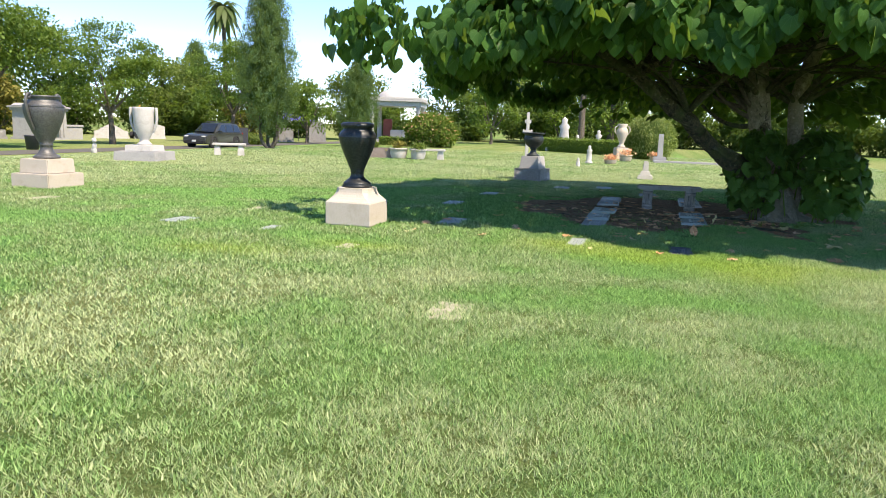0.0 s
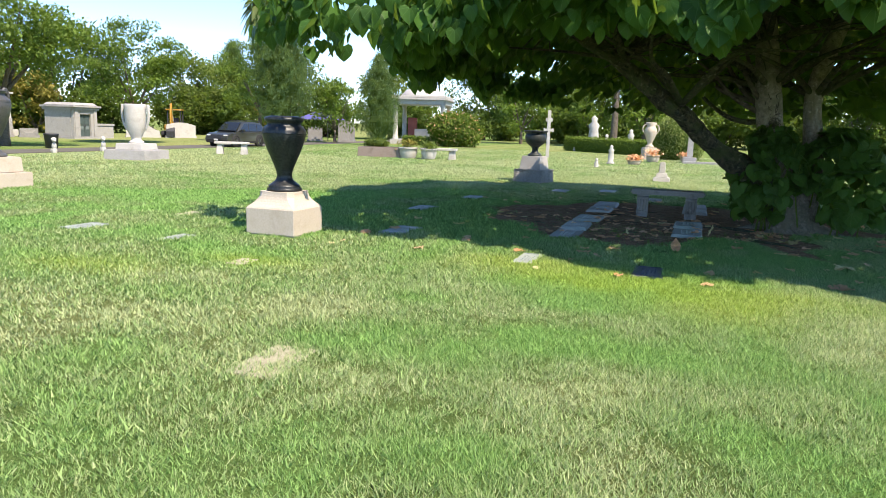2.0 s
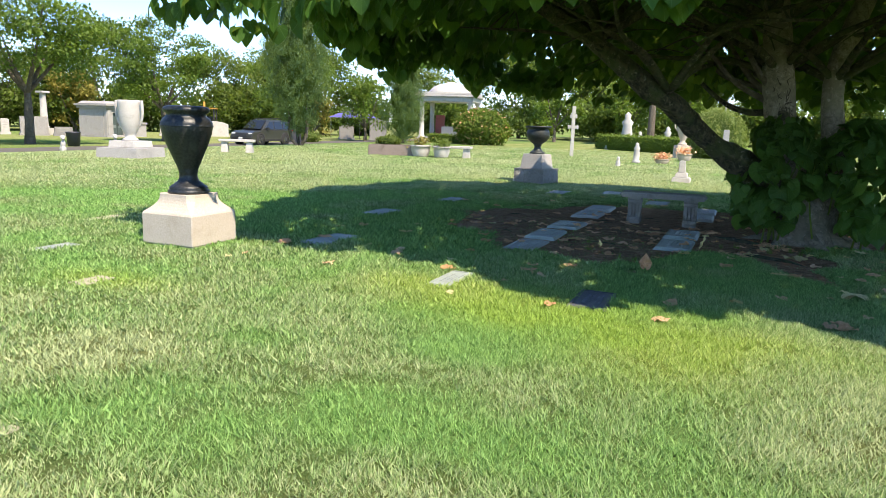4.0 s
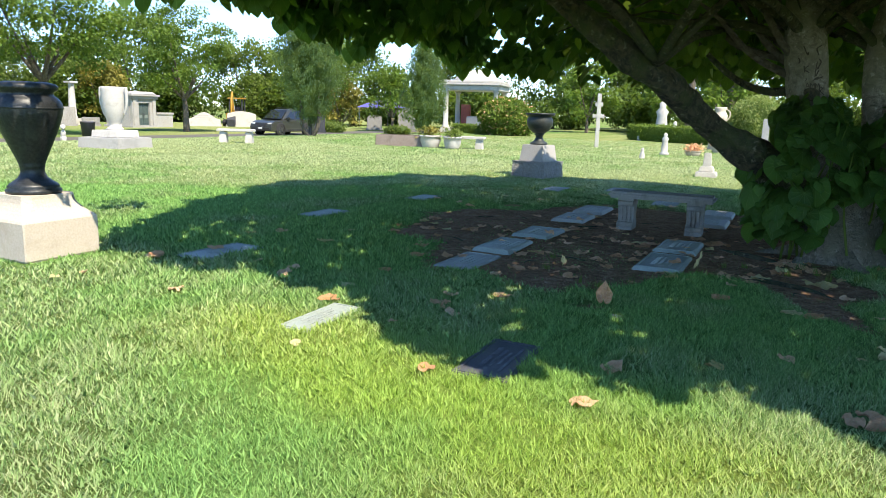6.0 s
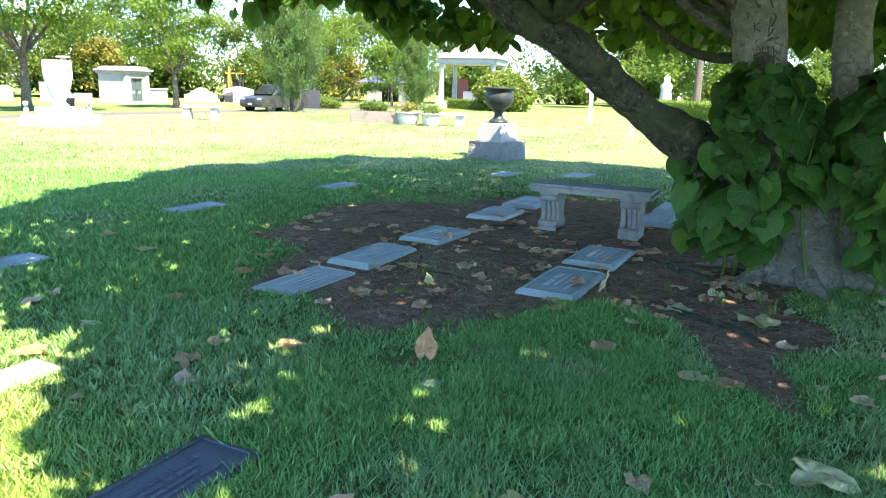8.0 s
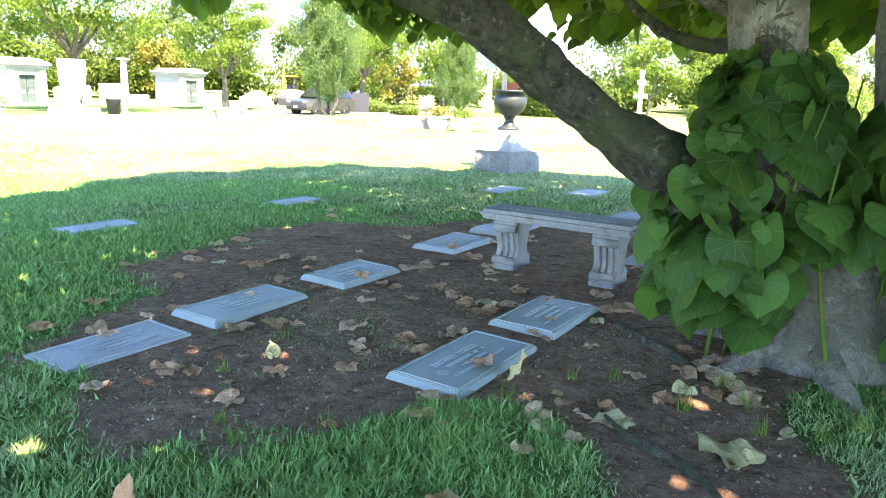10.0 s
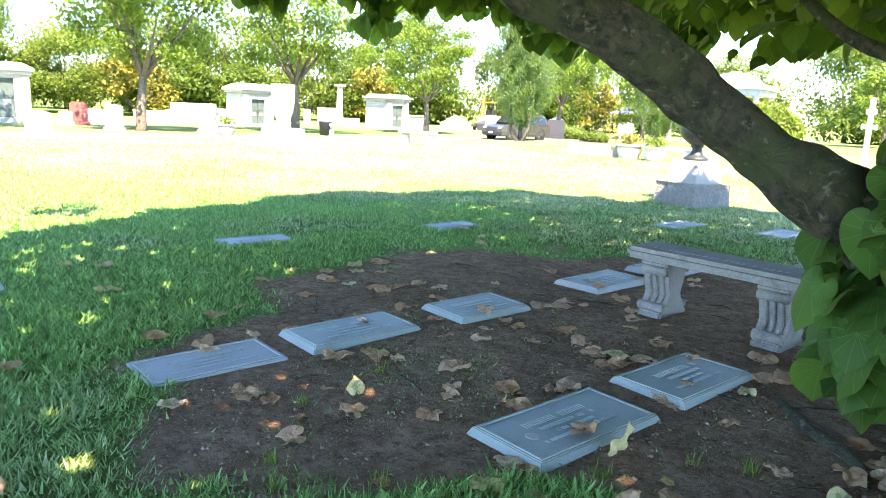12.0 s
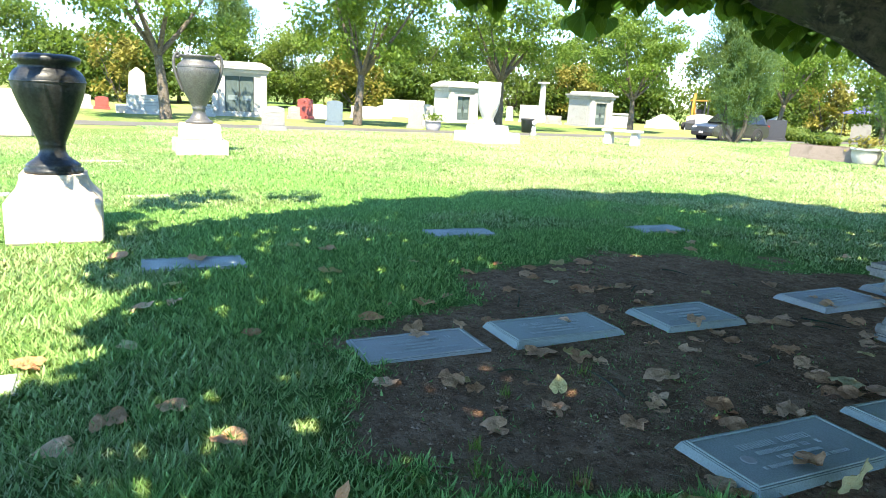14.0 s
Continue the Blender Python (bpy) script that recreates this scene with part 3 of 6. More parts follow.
# ---- the broad tree ----
def broad_tree():
    t = thing("broad_leaved_tree", "spreading heart-leaved tree with a low limb and carved grey bark", "tree", pose(2.3, 15.2, 0))
    o = Vector((2.3, 15.2, 0))
    at = lambda *ps: [Vector(p) - o for p in ps]
    bm = tube(at((2.50, 14.95, -0.1), (2.45, 14.95, 0.25), (2.30, 14.93, 0.8), (2.06, 14.9, 1.45), (1.92, 14.9, 2.1), (1.80, 14.95, 3.2), (1.7, 15.0, 4.2)), (0.44, 0.33, 0.24, 0.21, 0.205, 0.17, 0.08), 24, 0.13, n=8)
    part("trunk", bm, M_TRUNK, t, "grey bark carved with old initials", True)
    for k in range(7):
        a = k * 0.9 + 0.3
        bm = tube(at((2.5, 15.0, 0.32), (2.5 + 0.38 * math.cos(a), 15.0 + 0.38 * math.sin(a), 0.08), (2.5 + 0.85 * math.cos(a + 0.2), 15.0 + 0.85 * math.sin(a + 0.2), -0.03)), (0.14, 0.10, 0.03), 8, 0.2)
        part("root", bm, M_TRUNK, t, "", True)
    bm = tube(at((2.6, 15.05, 0.1), (2.72, 15.1, 0.8), (2.66, 15.1, 1.5), (2.62, 15.1, 2.3), (2.9, 15.2, 3.4), (3.3, 15.3, 4.3)), (0.22, 0.17, 0.15, 0.14, 0.12, 0.06), 14, 0.2)
    part("stem", bm, M_TRUNK, t, "", True)
    bm = tube(at((2.4, 14.98, 0.35), (1.95, 14.8, 0.78), (1.5, 14.6, 1.12), (1.24, 14.54, 1.28), (1.04, 14.42, 1.43), (0.82, 14.25, 1.66), (0.6, 13.95, 1.86), (0.25, 13.65, 2.12), (-0.35, 13.5, 2.6), (-1.1, 13.4, 3.05), (-2.0, 13.2, 3.5)), (0.25, 0.20, 0.165, 0.135, 0.13, 0.14, 0.125, 0.125, 0.10, 0.08, 0.04), 30, 0.36, n=14)
    part("low_limb", bm, M_BARK, t, "thick arching limb with mossy bark", True)
    knots = ((1.55, 14.52, 1.13, 0.15), (0.95, 14.25, 1.56, 0.08), (0.6, 13.9, 1.9, 0.09), (2.0, 14.74, 1.75, 0.09))
    for x, y, z, r in knots:
        bm = bmesh.new()
        bmesh.ops.create_icosphere(bm, subdivisions=2, radius=r)
        for v in bm.verts:
            v.co = v.co * (1 + 0.35 * noise.noise(v.co * 9)) + Vector((x, y, z)) - o
        part("bark_knot", bm, M_BARK, t, "", True)
    r = random.Random(5)
    for k in range(11):
        z, a = r.uniform(1.45, 2.15), math.radians(r.uniform(-130, -45))
        cx = 2.06 + (z - 1.45) / 0.65 * -0.14
        line = []
        for q in range(4):
            aa, zz = a + q * r.uniform(-0.08, 0.12), z + q * r.uniform(-0.03, 0.035)
            line.append((cx + 0.205 * math.cos(aa), 14.9 + 0.205 * math.sin(aa), zz))
        part("bark_scar", tube(at(*line), (0.005, 0.007, 0.005), 6, n=3), M_SCAR, t, "dark carved line")
    strokes = {"K": (((0, 0), (0, 1)), ((0.6, 1), (0, 0.45), (0.6, 0))), "A": (((0, 0), (0.32, 1), (0.64, 0)), ((0.14, 0.4), (0.5, 0.4))),
               "M": (((0, 0), (0.05, 1), (0.35, 0.4), (0.65, 1), (0.7, 0)),), "R": (((0, 0), (0, 1), (0.5, 0.8), (0.05, 0.5), (0.6, 0)),)}
    for word, a0, z0, s in (("K", -96, 1.96, 0.07), ("AMM", -98, 1.80, 0.055), ("R", -62, 1.74, 0.075)):
        for i, ch in enumerate(word):
            for line in strokes[ch]:
                pts = []
                for q, w in line:
                    zz, aa = z0 + w * s, math.radians(a0) + (q + 0.85 * i) * s / 0.205
                    cx = 2.06 - (zz - 1.45) / 0.65 * 0.14
                    pts.append((cx + 0.206 * math.cos(aa), 14.9 + 0.206 * math.sin(aa), zz))
                part("carved_letter", tube(at(*pts), [0.0055] * len(pts), 5, n=2), M_SCAR, t, "dark carved initial")
    starts = [((0.6, 13.8, 2.0), 7, 0.05), ((-0.3, 13.6, 2.65), 7, 0.06), ((1.92, 14.95, 2.3), 9, 0.055), ((1.8, 14.98, 3.0), 8, 0.06), ((2.62, 15.1, 2.2), 7, 0.055), ((-1.3, 13.4, 3.2), 5, 0.05)]
    for s, n, rad in starts:
        for k in range(n):
            a = 2 * math.pi * (k + r.random() * 0.7) / n
            ln = r.uniform(1.8, 3.6)
            s0 = Vector(s)
            e = s0 + Vector((math.cos(a) * ln, math.sin(a) * ln, r.uniform(0.3, 1.3)))
            mid = (s0 + e) / 2 + Vector((r.uniform(-0.3, 0.3), r.uniform(-0.3, 0.3), r.uniform(0.0, 0.45)))
            bm = tube(at(s0, s0.lerp(mid, 0.5) + Vector((0, 0, 0.08)), mid, e), (rad, rad * 0.8, rad * 0.55, 0.012), 7, 0.2, n=4)
            for q in range(3):
                b = mid.lerp(e, r.uniform(0, 0.8))
                g = b + Vector((r.uniform(-0.8, 0.8), r.uniform(-0.8, 0.8), r.uniform(-0.35, 0.5)))
                tube(at(b, (b + g) / 2 + Vector((0, 0, 0.06)), g), (rad * 0.3, rad * 0.2, 0.006), 5, 0.1, bm, n=3)
            part("branch", bm, M_BARK, t, "", True)
    # a curved bough from the trunk that joins the limb's side
    bm = tube(at((1.98, 14.95, 1.82), (1.65, 15.1, 1.78), (1.35, 15.2, 1.85), (1.05, 15.25, 2.05), (0.7, 15.3, 2.4)), (0.055, 0.045, 0.04, 0.035, 0.02), 10, 0.2)
    part("branch", bm, M_BARK, t, "", True)
    for k, e in enumerate(((0.75, 14.75, 2.75), (1.0, 15.0, 3.0), (1.25, 14.6, 2.95), (1.45, 15.2, 3.05), (0.55, 15.5, 2.75), (1.1, 15.7, 2.8))):
        s0, e = Vector((1.93, 14.92, 1.86 + 0.05 * k)), Vector(e)
        mid = s0.lerp(e, 0.45) + Vector((r.uniform(-0.08, 0.08), r.uniform(-0.08, 0.08), -0.10))
        part("branch", tube(at(s0, mid, s0.lerp(e, 0.75), e), (0.048, 0.036, 0.03, 0.012), 8, 0.15, n=5), M_BARK2, t, "", True)
    # crown: a low dome of large leaves with a ragged, hanging rim
    g = np.random.default_rng(17)

    def rim(a):
        w = 0.93 + 0.15 * (vnoise(a * 4 + 40, a * 0 + 3.0, 1.0, 51)) + 0.10 * (vnoise(a * 14 + 90, a * 0 + 9.0, 1.0, 52) - 0.5)
        w = w / (np.abs(np.cos(a)) ** 2.8 + np.abs(np.sin(a)) ** 2.8) ** (1 / 2.8)
        return 6.35 * w, np.where(np.sin(a) < 0, 5.85 + np.where(np.cos(a) > 0, 1.9, 0.65) * np.cos(a), 5.9) * w

    def place(n, lo, hi, zfun):
        a = g.uniform(0, 2 * math.pi, n)
        u = np.sqrt(g.uniform(lo ** 2, hi ** 2, n))
        rx, ry = rim(a)
        x, y = 1.95 + rx * u * np.cos(a), 15.45 + ry * u * np.sin(a)
        return a, u, np.stack([x, y, zfun(u, a, n)], -1)

    roof = lambda u, a, n: 2.85 + 2.7 * np.sqrt(np.clip(1 - u ** 2, 0, 1)) + g.normal(0, 0.16, n) + 0.5 * (vnoise(a * 5 + 30, u * 4, 1.0, 53) - 0.5)
    low = lambda u, a, n: 2.75 + 0.75 * (1 - u ** 2) + np.abs(g.normal(0, 0.35, n)) + 0.7 * (vnoise(a * 6 + 30, u * 5, 1.0, 54) - 0.5)
    skirt = lambda u, a, n: 2.62 - 0.22 * np.sin(a) + 0.6 * g.random(n) + 0.7 * (vnoise(a * 9 + 30, a * 0 + 2.0, 1.0, 55) - 0.45)
    groups = [place(27000, 0.0, 1.0, roof), place(7000, 0.15, 0.96, low), place(6200, 0.93, 1.03, skirt), place(1500, 0.0, 0.62, lambda u, a, n: 2.0 + 0.8 * g.random(n) + 0.5 * (vnoise(a * 5 + 30, u * 6, 1.0, 56) - 0.4) + 3.0 * (np.sin(a) < 0.12))]
    for c in ((-4.55, 10.75, 3.05), (-4.1, 10.55, 3.25), (-3.25, 10.15, 2.95), (-4.85, 11.2, 3.15), (-4.9, 12.4, 3.0), (-4.6, 16.4, 2.75)):
        k = 55
        sp = np.array(c) + np.clip(g.normal(0, 1, (k, 3)), -1.3, 1.3) * np.array([0.28, 0.22, 0.24])
        groups.append((np.arctan2(sp[:, 1] - 15.45, sp[:, 0] - 1.95), np.ones(k), sp))
    a = np.concatenate([q[0] for q in groups])
    u = np.concatenate([q[1] for q in groups])
    pos = np.concatenate([q[2] for q in groups])
    n = len(a)
    tilt = -(0.25 + 0.95 * u ** 2) + g.normal(0, 0.35, n)
    rot = turns(n, tilt, a - math.pi / 2 + g.normal(0, 0.7, n))
    cupped, limp = HEART.copy(), HEART.copy()
    cupped[:, 2] += 0.55 * np.abs(HEART[:, 0])
    limp[:, 2] += 0.22 * HEART[:, 0] - 0.35 * HEART[:, 1] ** 2
    size, made = 0.115 + 0.15 * g.random(n) ** 1.3, []
    for k, form in enumerate((HEART, cupped, limp)):
        made.append(scatter(form, HEART_F, pos[k::3] - np.array(o), rot[k::3], size[k::3]))
    v = np.concatenate([q[0] for q in made])
    f = np.concatenate([q[1] + i * len(HEART) for q, i in zip(made, (0, len(pos[0::3]), len(pos[0::3]) + len(pos[1::3])))])
    mark_leaf(soup("crown", v, f, M_LEAF, t, "dense crown of large heart-shaped green leaves", True), HEART)
    # young shoots round the foot of the trunk
    n = 1150
    aa = g.uniform(0, 2 * math.pi, n)
    h = g.uniform(0.12, 1.0, n)
    cx = np.where(g.random(n) < 0.48, 2.05, 3.1)
    rr = np.where(cx < 3, 0.58, 0.80) * np.sin(np.pi * (0.18 + 0.72 * h)) * g.uniform(0.75, 1.1, n)
    p = np.stack([cx + rr * np.cos(aa), np.where(cx < 3, 14.75, 14.95) + rr * np.sin(aa), 0.08 + 1.62 * h], -1)
    keep = ~((p[:, 1] < 14.9) & (p[:, 0] > 2.28) & (p[:, 0] < 2.8) & (p[:, 2] < 0.72)) & ~((p[:, 0] < 1.75) & (p[:, 2] > 0.95))
    p, aa, n = p[keep], aa[keep], int(keep.sum())
    rot = turns(n, -0.95 + g.normal(0, 0.42, n), aa - math.pi / 2 + g.normal(0, 0.8, n))
    big, big_f = big_heart()
    v, f = scatter(big, big_f, p - np.array(o), rot, 0.095 + 0.16 * g.random(n) ** 1.2)
    mark_leaf(soup("basal_foliage", v, f, M_LEAF, t, "big green leaves on shoots round the trunk's foot", True), big)
    # small young leaves hanging between the limb and the trunk
    n = 330
    p = np.array([0.75, 15.9, 2.42]) + np.clip(g.normal(0, 1, (n, 3)), -1.9, 1.9) * np.array([0.75, 0.5, 0.17])
    p[:, 2] += 0.10 * vnoise(p[:, 0], p[:, 1], 0.3, 66)
    rot = turns(n, -1.25 + g.normal(0, 0.3, n))
    v, f = scatter(HEART, HEART_F, p - np.array(o), rot, g.uniform(0.07, 0.15, n))
    mark_leaf(soup("hanging_foliage", v, f, M_YOUNG, t, "small yellow-green leaves hanging from thin twigs", True), HEART)
    for k in range(16):
        b = Vector((r.uniform(1.75, 3.5), r.uniform(14.5, 15.2), 0))
        bm = tube(at(b, b + Vector((r.uniform(-0.15, 0.15), -0.1, 0.7)), b + Vector((r.uniform(-0.3, 0.3), -0.15, r.uniform(1.1, 1.7)))), (0.014, 0.011, 0.005), 5, n=3)
        part("shoot", bm, M_HEDGE, t, "", True)
    return t


broad_tree()

# ---- urns, bench, slabs ----
def octagon_plinth(t, w, h1, h2, top, mat):
    """A block with cut corners and a hollow-curved shoulder."""
    bm = bmesh.new()
    rows = [(0.0, w / 2 - 0.01), (0.02, w / 2), (h1 - 0.02, w / 2), (h1, w / 2 - 0.012)]
    for k in range(1, 7):
        s = k / 6
        rows.append((h1 + (h2 - h1) * s, w / 2 - 0.012 - (w / 2 - top / 2) * (1 - (1 - s) ** 2.2)))
    rows.append((h2, top / 2 - 0.03))
    rings = []
    for z, hw in rows:
        c = hw * (0.97 if z <= h1 else 0.97 - 0.22 * min(1.0, (z - h1) / (h2 - h1) * 1.6))
        rings.append([bm.verts.new((x, y, z)) for x, y in ((-c, -hw), (c, -hw), (hw, -c), (hw, c), (c, hw), (-c, hw), (-hw, c), (-hw, -c))])
    for a, b in zip(rings, rings[1:]):
        for i in range(8):
            bm.faces.new((a[i], a[(i + 1) % 8], b[(i + 1) % 8], b[i]))
    bm.faces.new(rings[0][::-1])
    bm.faces.new(rings[-1])
    return part("plinth", bm, mat, t, "pale stone base with cut corners")


def dark_urn():
    t = thing("urn", "tall dark bronze amphora urn on a cream stone base", "urn", pose(-4.5, 10.56, 0))
    octagon_plinth(t, 0.76, 0.38, 0.59, 0.55, M_CREAM)
    prof = [(0, 0.585), (0.235, 0.585), (0.24, 0.625), (0.215, 0.64), (0.225, 0.655), (0.20, 0.68), (0.17, 0.70), (0.125, 0.735), (0.105, 0.78), (0.104, 0.83), (0.112, 0.84), (0.108, 0.852), (0.125, 0.90),
            (0.175, 1.02), (0.235, 1.16), (0.28, 1.29), (0.298, 1.38), (0.292, 1.43), (0.262, 1.475), (0.225, 1.50), (0.225, 1.525), (0.262, 1.55), (0.268, 1.585), (0.245, 1.605), (0.18, 1.62), (0, 1.622)]
    part("body", lathe(prof, 56), M_BRONZE, t, "dark patinated bronze body", True)
    part("collar", lathe([(0.30, 1.375), (0.306, 1.385), (0.30, 1.395)], 56), M_BRONZE, t, "", True)


def stepped_plinth(t, tiers, mat, rough=None):
    z = 0.0
    for i, (w, h, tp) in enumerate(tiers):
        bm = box(-w / 2, w / 2, -w / 2, w / 2, z - (0.02 if i == 0 else 0), z + h, 0.018, tp)
        part("plinth_block", bm, rough if (rough and i == 0) else mat, t)
        z += h
    return z


def handle(t, side, zs, xs, r, mat):
    """A strap handle that rises from the shoulder and curls at the rim."""
    pts = [(side * x, 0, z) for x, z in zip(xs, zs)]
    bm = tube(pts, (r * 0.8, r, r, r), 8, n=8)
    part("handle", bm, mat, t, "", True)
    c = Vector(pts[-1])
    curl = [c + Vector((side * -0.05 * math.sin(k) * (1 - k / 12), 0, -0.05 + 0.05 * math.cos(k) * (1 - k / 12))) for k in (0, 1, 2, 3, 4, 5, 6)]
    part("handle_scroll", tube(curl, (r, r * 0.9, r * 0.7), 8, n=4), mat, t, "", True)


def handled_urn():
    t = thing("urn", "grey bronze two-handled urn on a stepped cream stone base", "urn", pose(-12.9, 12.75, 0, 0, 0, 90))
    stepped_plinth(t, ((1.02, 0.30, 0), (0.79, 0.32, 0.02)), M_CREAM)
    prof = [(0, 0.62), (0.27, 0.62), (0.28, 0.66), (0.25, 0.68), (0.18, 0.73), (0.13, 0.82), (0.125, 0.90), (0.15, 0.92), (0.13, 0.94), (0.17, 1.02), (0.27, 1.22), (0.36, 1.45), (0.405, 1.62), (0.41, 1.72),
            (0.38, 1.80), (0.33, 1.85), (0.30, 1.88), (0.30, 1.92), (0.34, 1.955), (0.345, 1.985), (0.31, 1.99), (0.27, 1.96), (0, 1.94)]
    part("body", lathe(prof, 56), M_BRONZE2, t, "grey weathered bronze body", True)
    part("collar", lathe([(0.408, 1.74), (0.415, 1.75), (0.40, 1.765), (0.408, 1.78), (0.385, 1.80)], 56), M_BRONZE2, t, "", True)
    for s in (-1, 1):
        handle(t, s, (1.25, 1.55, 1.80, 1.95, 2.02), (0.30, 0.42, 0.47, 0.45, 0.40), 0.035, M_BRONZE2)


def iron_urn():
    t = thing("urn", "green-black goblet urn on a rock-faced granite base", "urn", pose(-3.55, 22.35, 0, 0, 0, -12))
    bm = box(-0.44, 0.44, -0.44, 0.44, -0.02, 0.38, 0.0)
    bmesh.ops.subdivide_edges(bm, edges=bm.edges[:], cuts=7, use_grid_fill=True)
    for v in bm.verts:
        if 0.02 < v.co.z < 0.36:
            out = Vector((v.co.x, v.co.y, 0)).normalized()
            v.co += out * 0.045 * noise.noise(v.co * 5.0)
    part("plinth_block", bm, M_ROUGH, t, "rock-faced granite block")
    part("plinth_block", box(-0.325, 0.325, -0.325, 0.325, 0.38, 0.76, 0.012, 0.05), M_GRANITE, t)
    prof = [(0, 0.755), (0.20, 0.755), (0.205, 0.80), (0.17, 0.82), (0.11, 0.86), (0.085, 0.92), (0.085, 0.97), (0.12, 0.99), (0.10, 1.01), (0.15, 1.04), (0.25, 1.12), (0.30, 1.22), (0.305, 1.32), (0.28, 1.38), (0.27, 1.41), (0.33, 1.44), (0.345, 1.47), (0.34, 1.49), (0.28, 1.48), (0.24, 1.42), (0, 1.40)]
    part("bowl", lathe(prof, 48), M_IRON, t, "dark goblet-shaped bowl", True)


def white_urn(name, label, m, s, mat, handles=True):
    t = thing(name, label, "urn", m)
    stepped_plinth(t, ((1.55 * s, 0.33 * s, 0.02), (1.0 * s, 0.22 * s, 0.02)), mat, M_GRANITE if s > 0.9 else None)
    prof = [(0, 0.545), (0.30, 0.545), (0.31, 0.60), (0.24, 0.64), (0.20, 0.68), (0.20, 0.74), (0.26, 0.82), (0.36, 1.02), (0.42, 1.25), (0.44, 1.50), (0.445, 1.75), (0.45, 1.85), (0.43, 1.89), (0.38, 1.88), (0.36, 1.80), (0, 1.78)]
    part("body", lathe([(r * s * 0.82, z * s) for r, z in prof], 40), mat, t, "pale stone vase", True)
    if handles:
        for sd in (-1, 1):
            pts = [(sd * x * s, 0, z * s) for x, z in ((0.36, 1.0), (0.47, 1.3), (0.50, 1.6), (0.48, 1.88))]
            part("handle", tube(pts, (0.03 * s, 0.05 * s, 0.05 * s), 8), mat, t, "", True)


def scroll_leg(t, x, d, h, mat):
    """A bench leg with a scrolled front and fluting, seen as an S from the side."""
    bm = bmesh.new()
    prof = []
    for k in range(19):
        s = k / 18
        out = 0.030 * math.cos(s * 2 * math.pi) + 0.012 * math.sin(s * math.pi * 4)
        prof.append((d / 2 + out - 0.02, s * h))
    w = 0.10
    left = [[bm.verts.new((x + sx * w, sy * y, z)) for y, z in prof] for sx, sy in ((-1, -1), (1, -1), (1, 1), (-1, 1))]
    for i in range(4):
        a, b = left[i], left[(i + 1) % 4]
        for k in range(len(prof) - 1):
            bm.faces.new((a[k], b[k], b[k + 1], a[k + 1]))
    bm.faces.new([c[-1] for c in left])
    bm.faces.new([c[0] for c in left][::-1])
    leg = part("leg", bm, mat, t, "scrolled concrete leg")
    for k in range(3):
        fx = x + (k - 1) * 0.052
        bm = tube([(fx, -d / 2 + 0.012 - (0.030 * math.cos(s * 2 * math.pi) + 0.012 * math.sin(s * math.pi * 4)), s * h) for s in (0.08, 0.25, 0.42, 0.6, 0.78, 0.94)], (0.016, 0.02, 0.016), 6, n=3)
        part("flute", bm, mat, leg, "", True)
    for zz, rr in ((0.075, 0.034), (h - 0.055, 0.036)):
        for sy in (-1, 1):
            part("volute", tube([(x - 0.098, sy * (d / 2 + 0.012), zz), (x + 0.098, sy * (d / 2 + 0.012), zz)], (rr, rr), 12, n=1), mat, leg, "", True)
    part("foot", box(x - 0.10, x + 0.10, -d / 2 - 0.05, d / 2 + 0.05, -0.02, 0.045, 0.012), mat, leg)
    part("cap", box(x - 0.105, x + 0.105, -d / 2 - 0.035, d / 2 + 0.035, h - 0.03, h + 0.012, 0.012), mat, leg)


def garden_bench():
    t = thing("garden_bench", "weathered concrete garden bench with scrolled legs and worn lettering", "bench", pose(0.44, 15.76, 0, 0, 0, 1.5))
    part("seat", box(-0.66, 0.66, -0.21, 0.21, 0.415, 0.50, 0.03, 0.0, 4), M_CONC, t, "thick rounded concrete seat slab")
    for x in (-0.43, 0.43):
        scroll_leg(t, x, 0.27, 0.405, M_CONC)
    # worn lettering on the seat, past reading
    r = random.Random(2)
    bm = bmesh.new()
    x = -0.5
    while x < 0.5:
        w = r.uniform(0.02, 0.045)
        for dy in (-0.06,):
            c = box(x, x + w * 0.4, dy - 0.022, dy + 0.022, 0.498, 0.502)
            me = bpy.data.meshes.new("tmp")
            c.to_mesh(me)
            c.free()
            bm.from_mesh(me)
            bpy.data.meshes.remove(me)
        x += w + (0.05 if r.random() < 0.15 else 0.008)
    tagged(part("lettering", bm, M_LETTER, t, "worn unreadable lettering"), kind="stuff")


def plain_bench(name, label, m, w, d, h, mat):
    t = thing(name, label, "bench", m)
    part("seat", box(-w / 2, w / 2, -d / 2, d / 2, h - 0.10, h, 0.02), mat, t)
    for s in (-1, 1):
        x = s * (w / 2 - 0.22)
        part("leg", box(x - 0.15, x + 0.15, -d / 2 + 0.05, d / 2 - 0.05, -0.02, h - 0.10, 0.02, 0.03), mat, t)


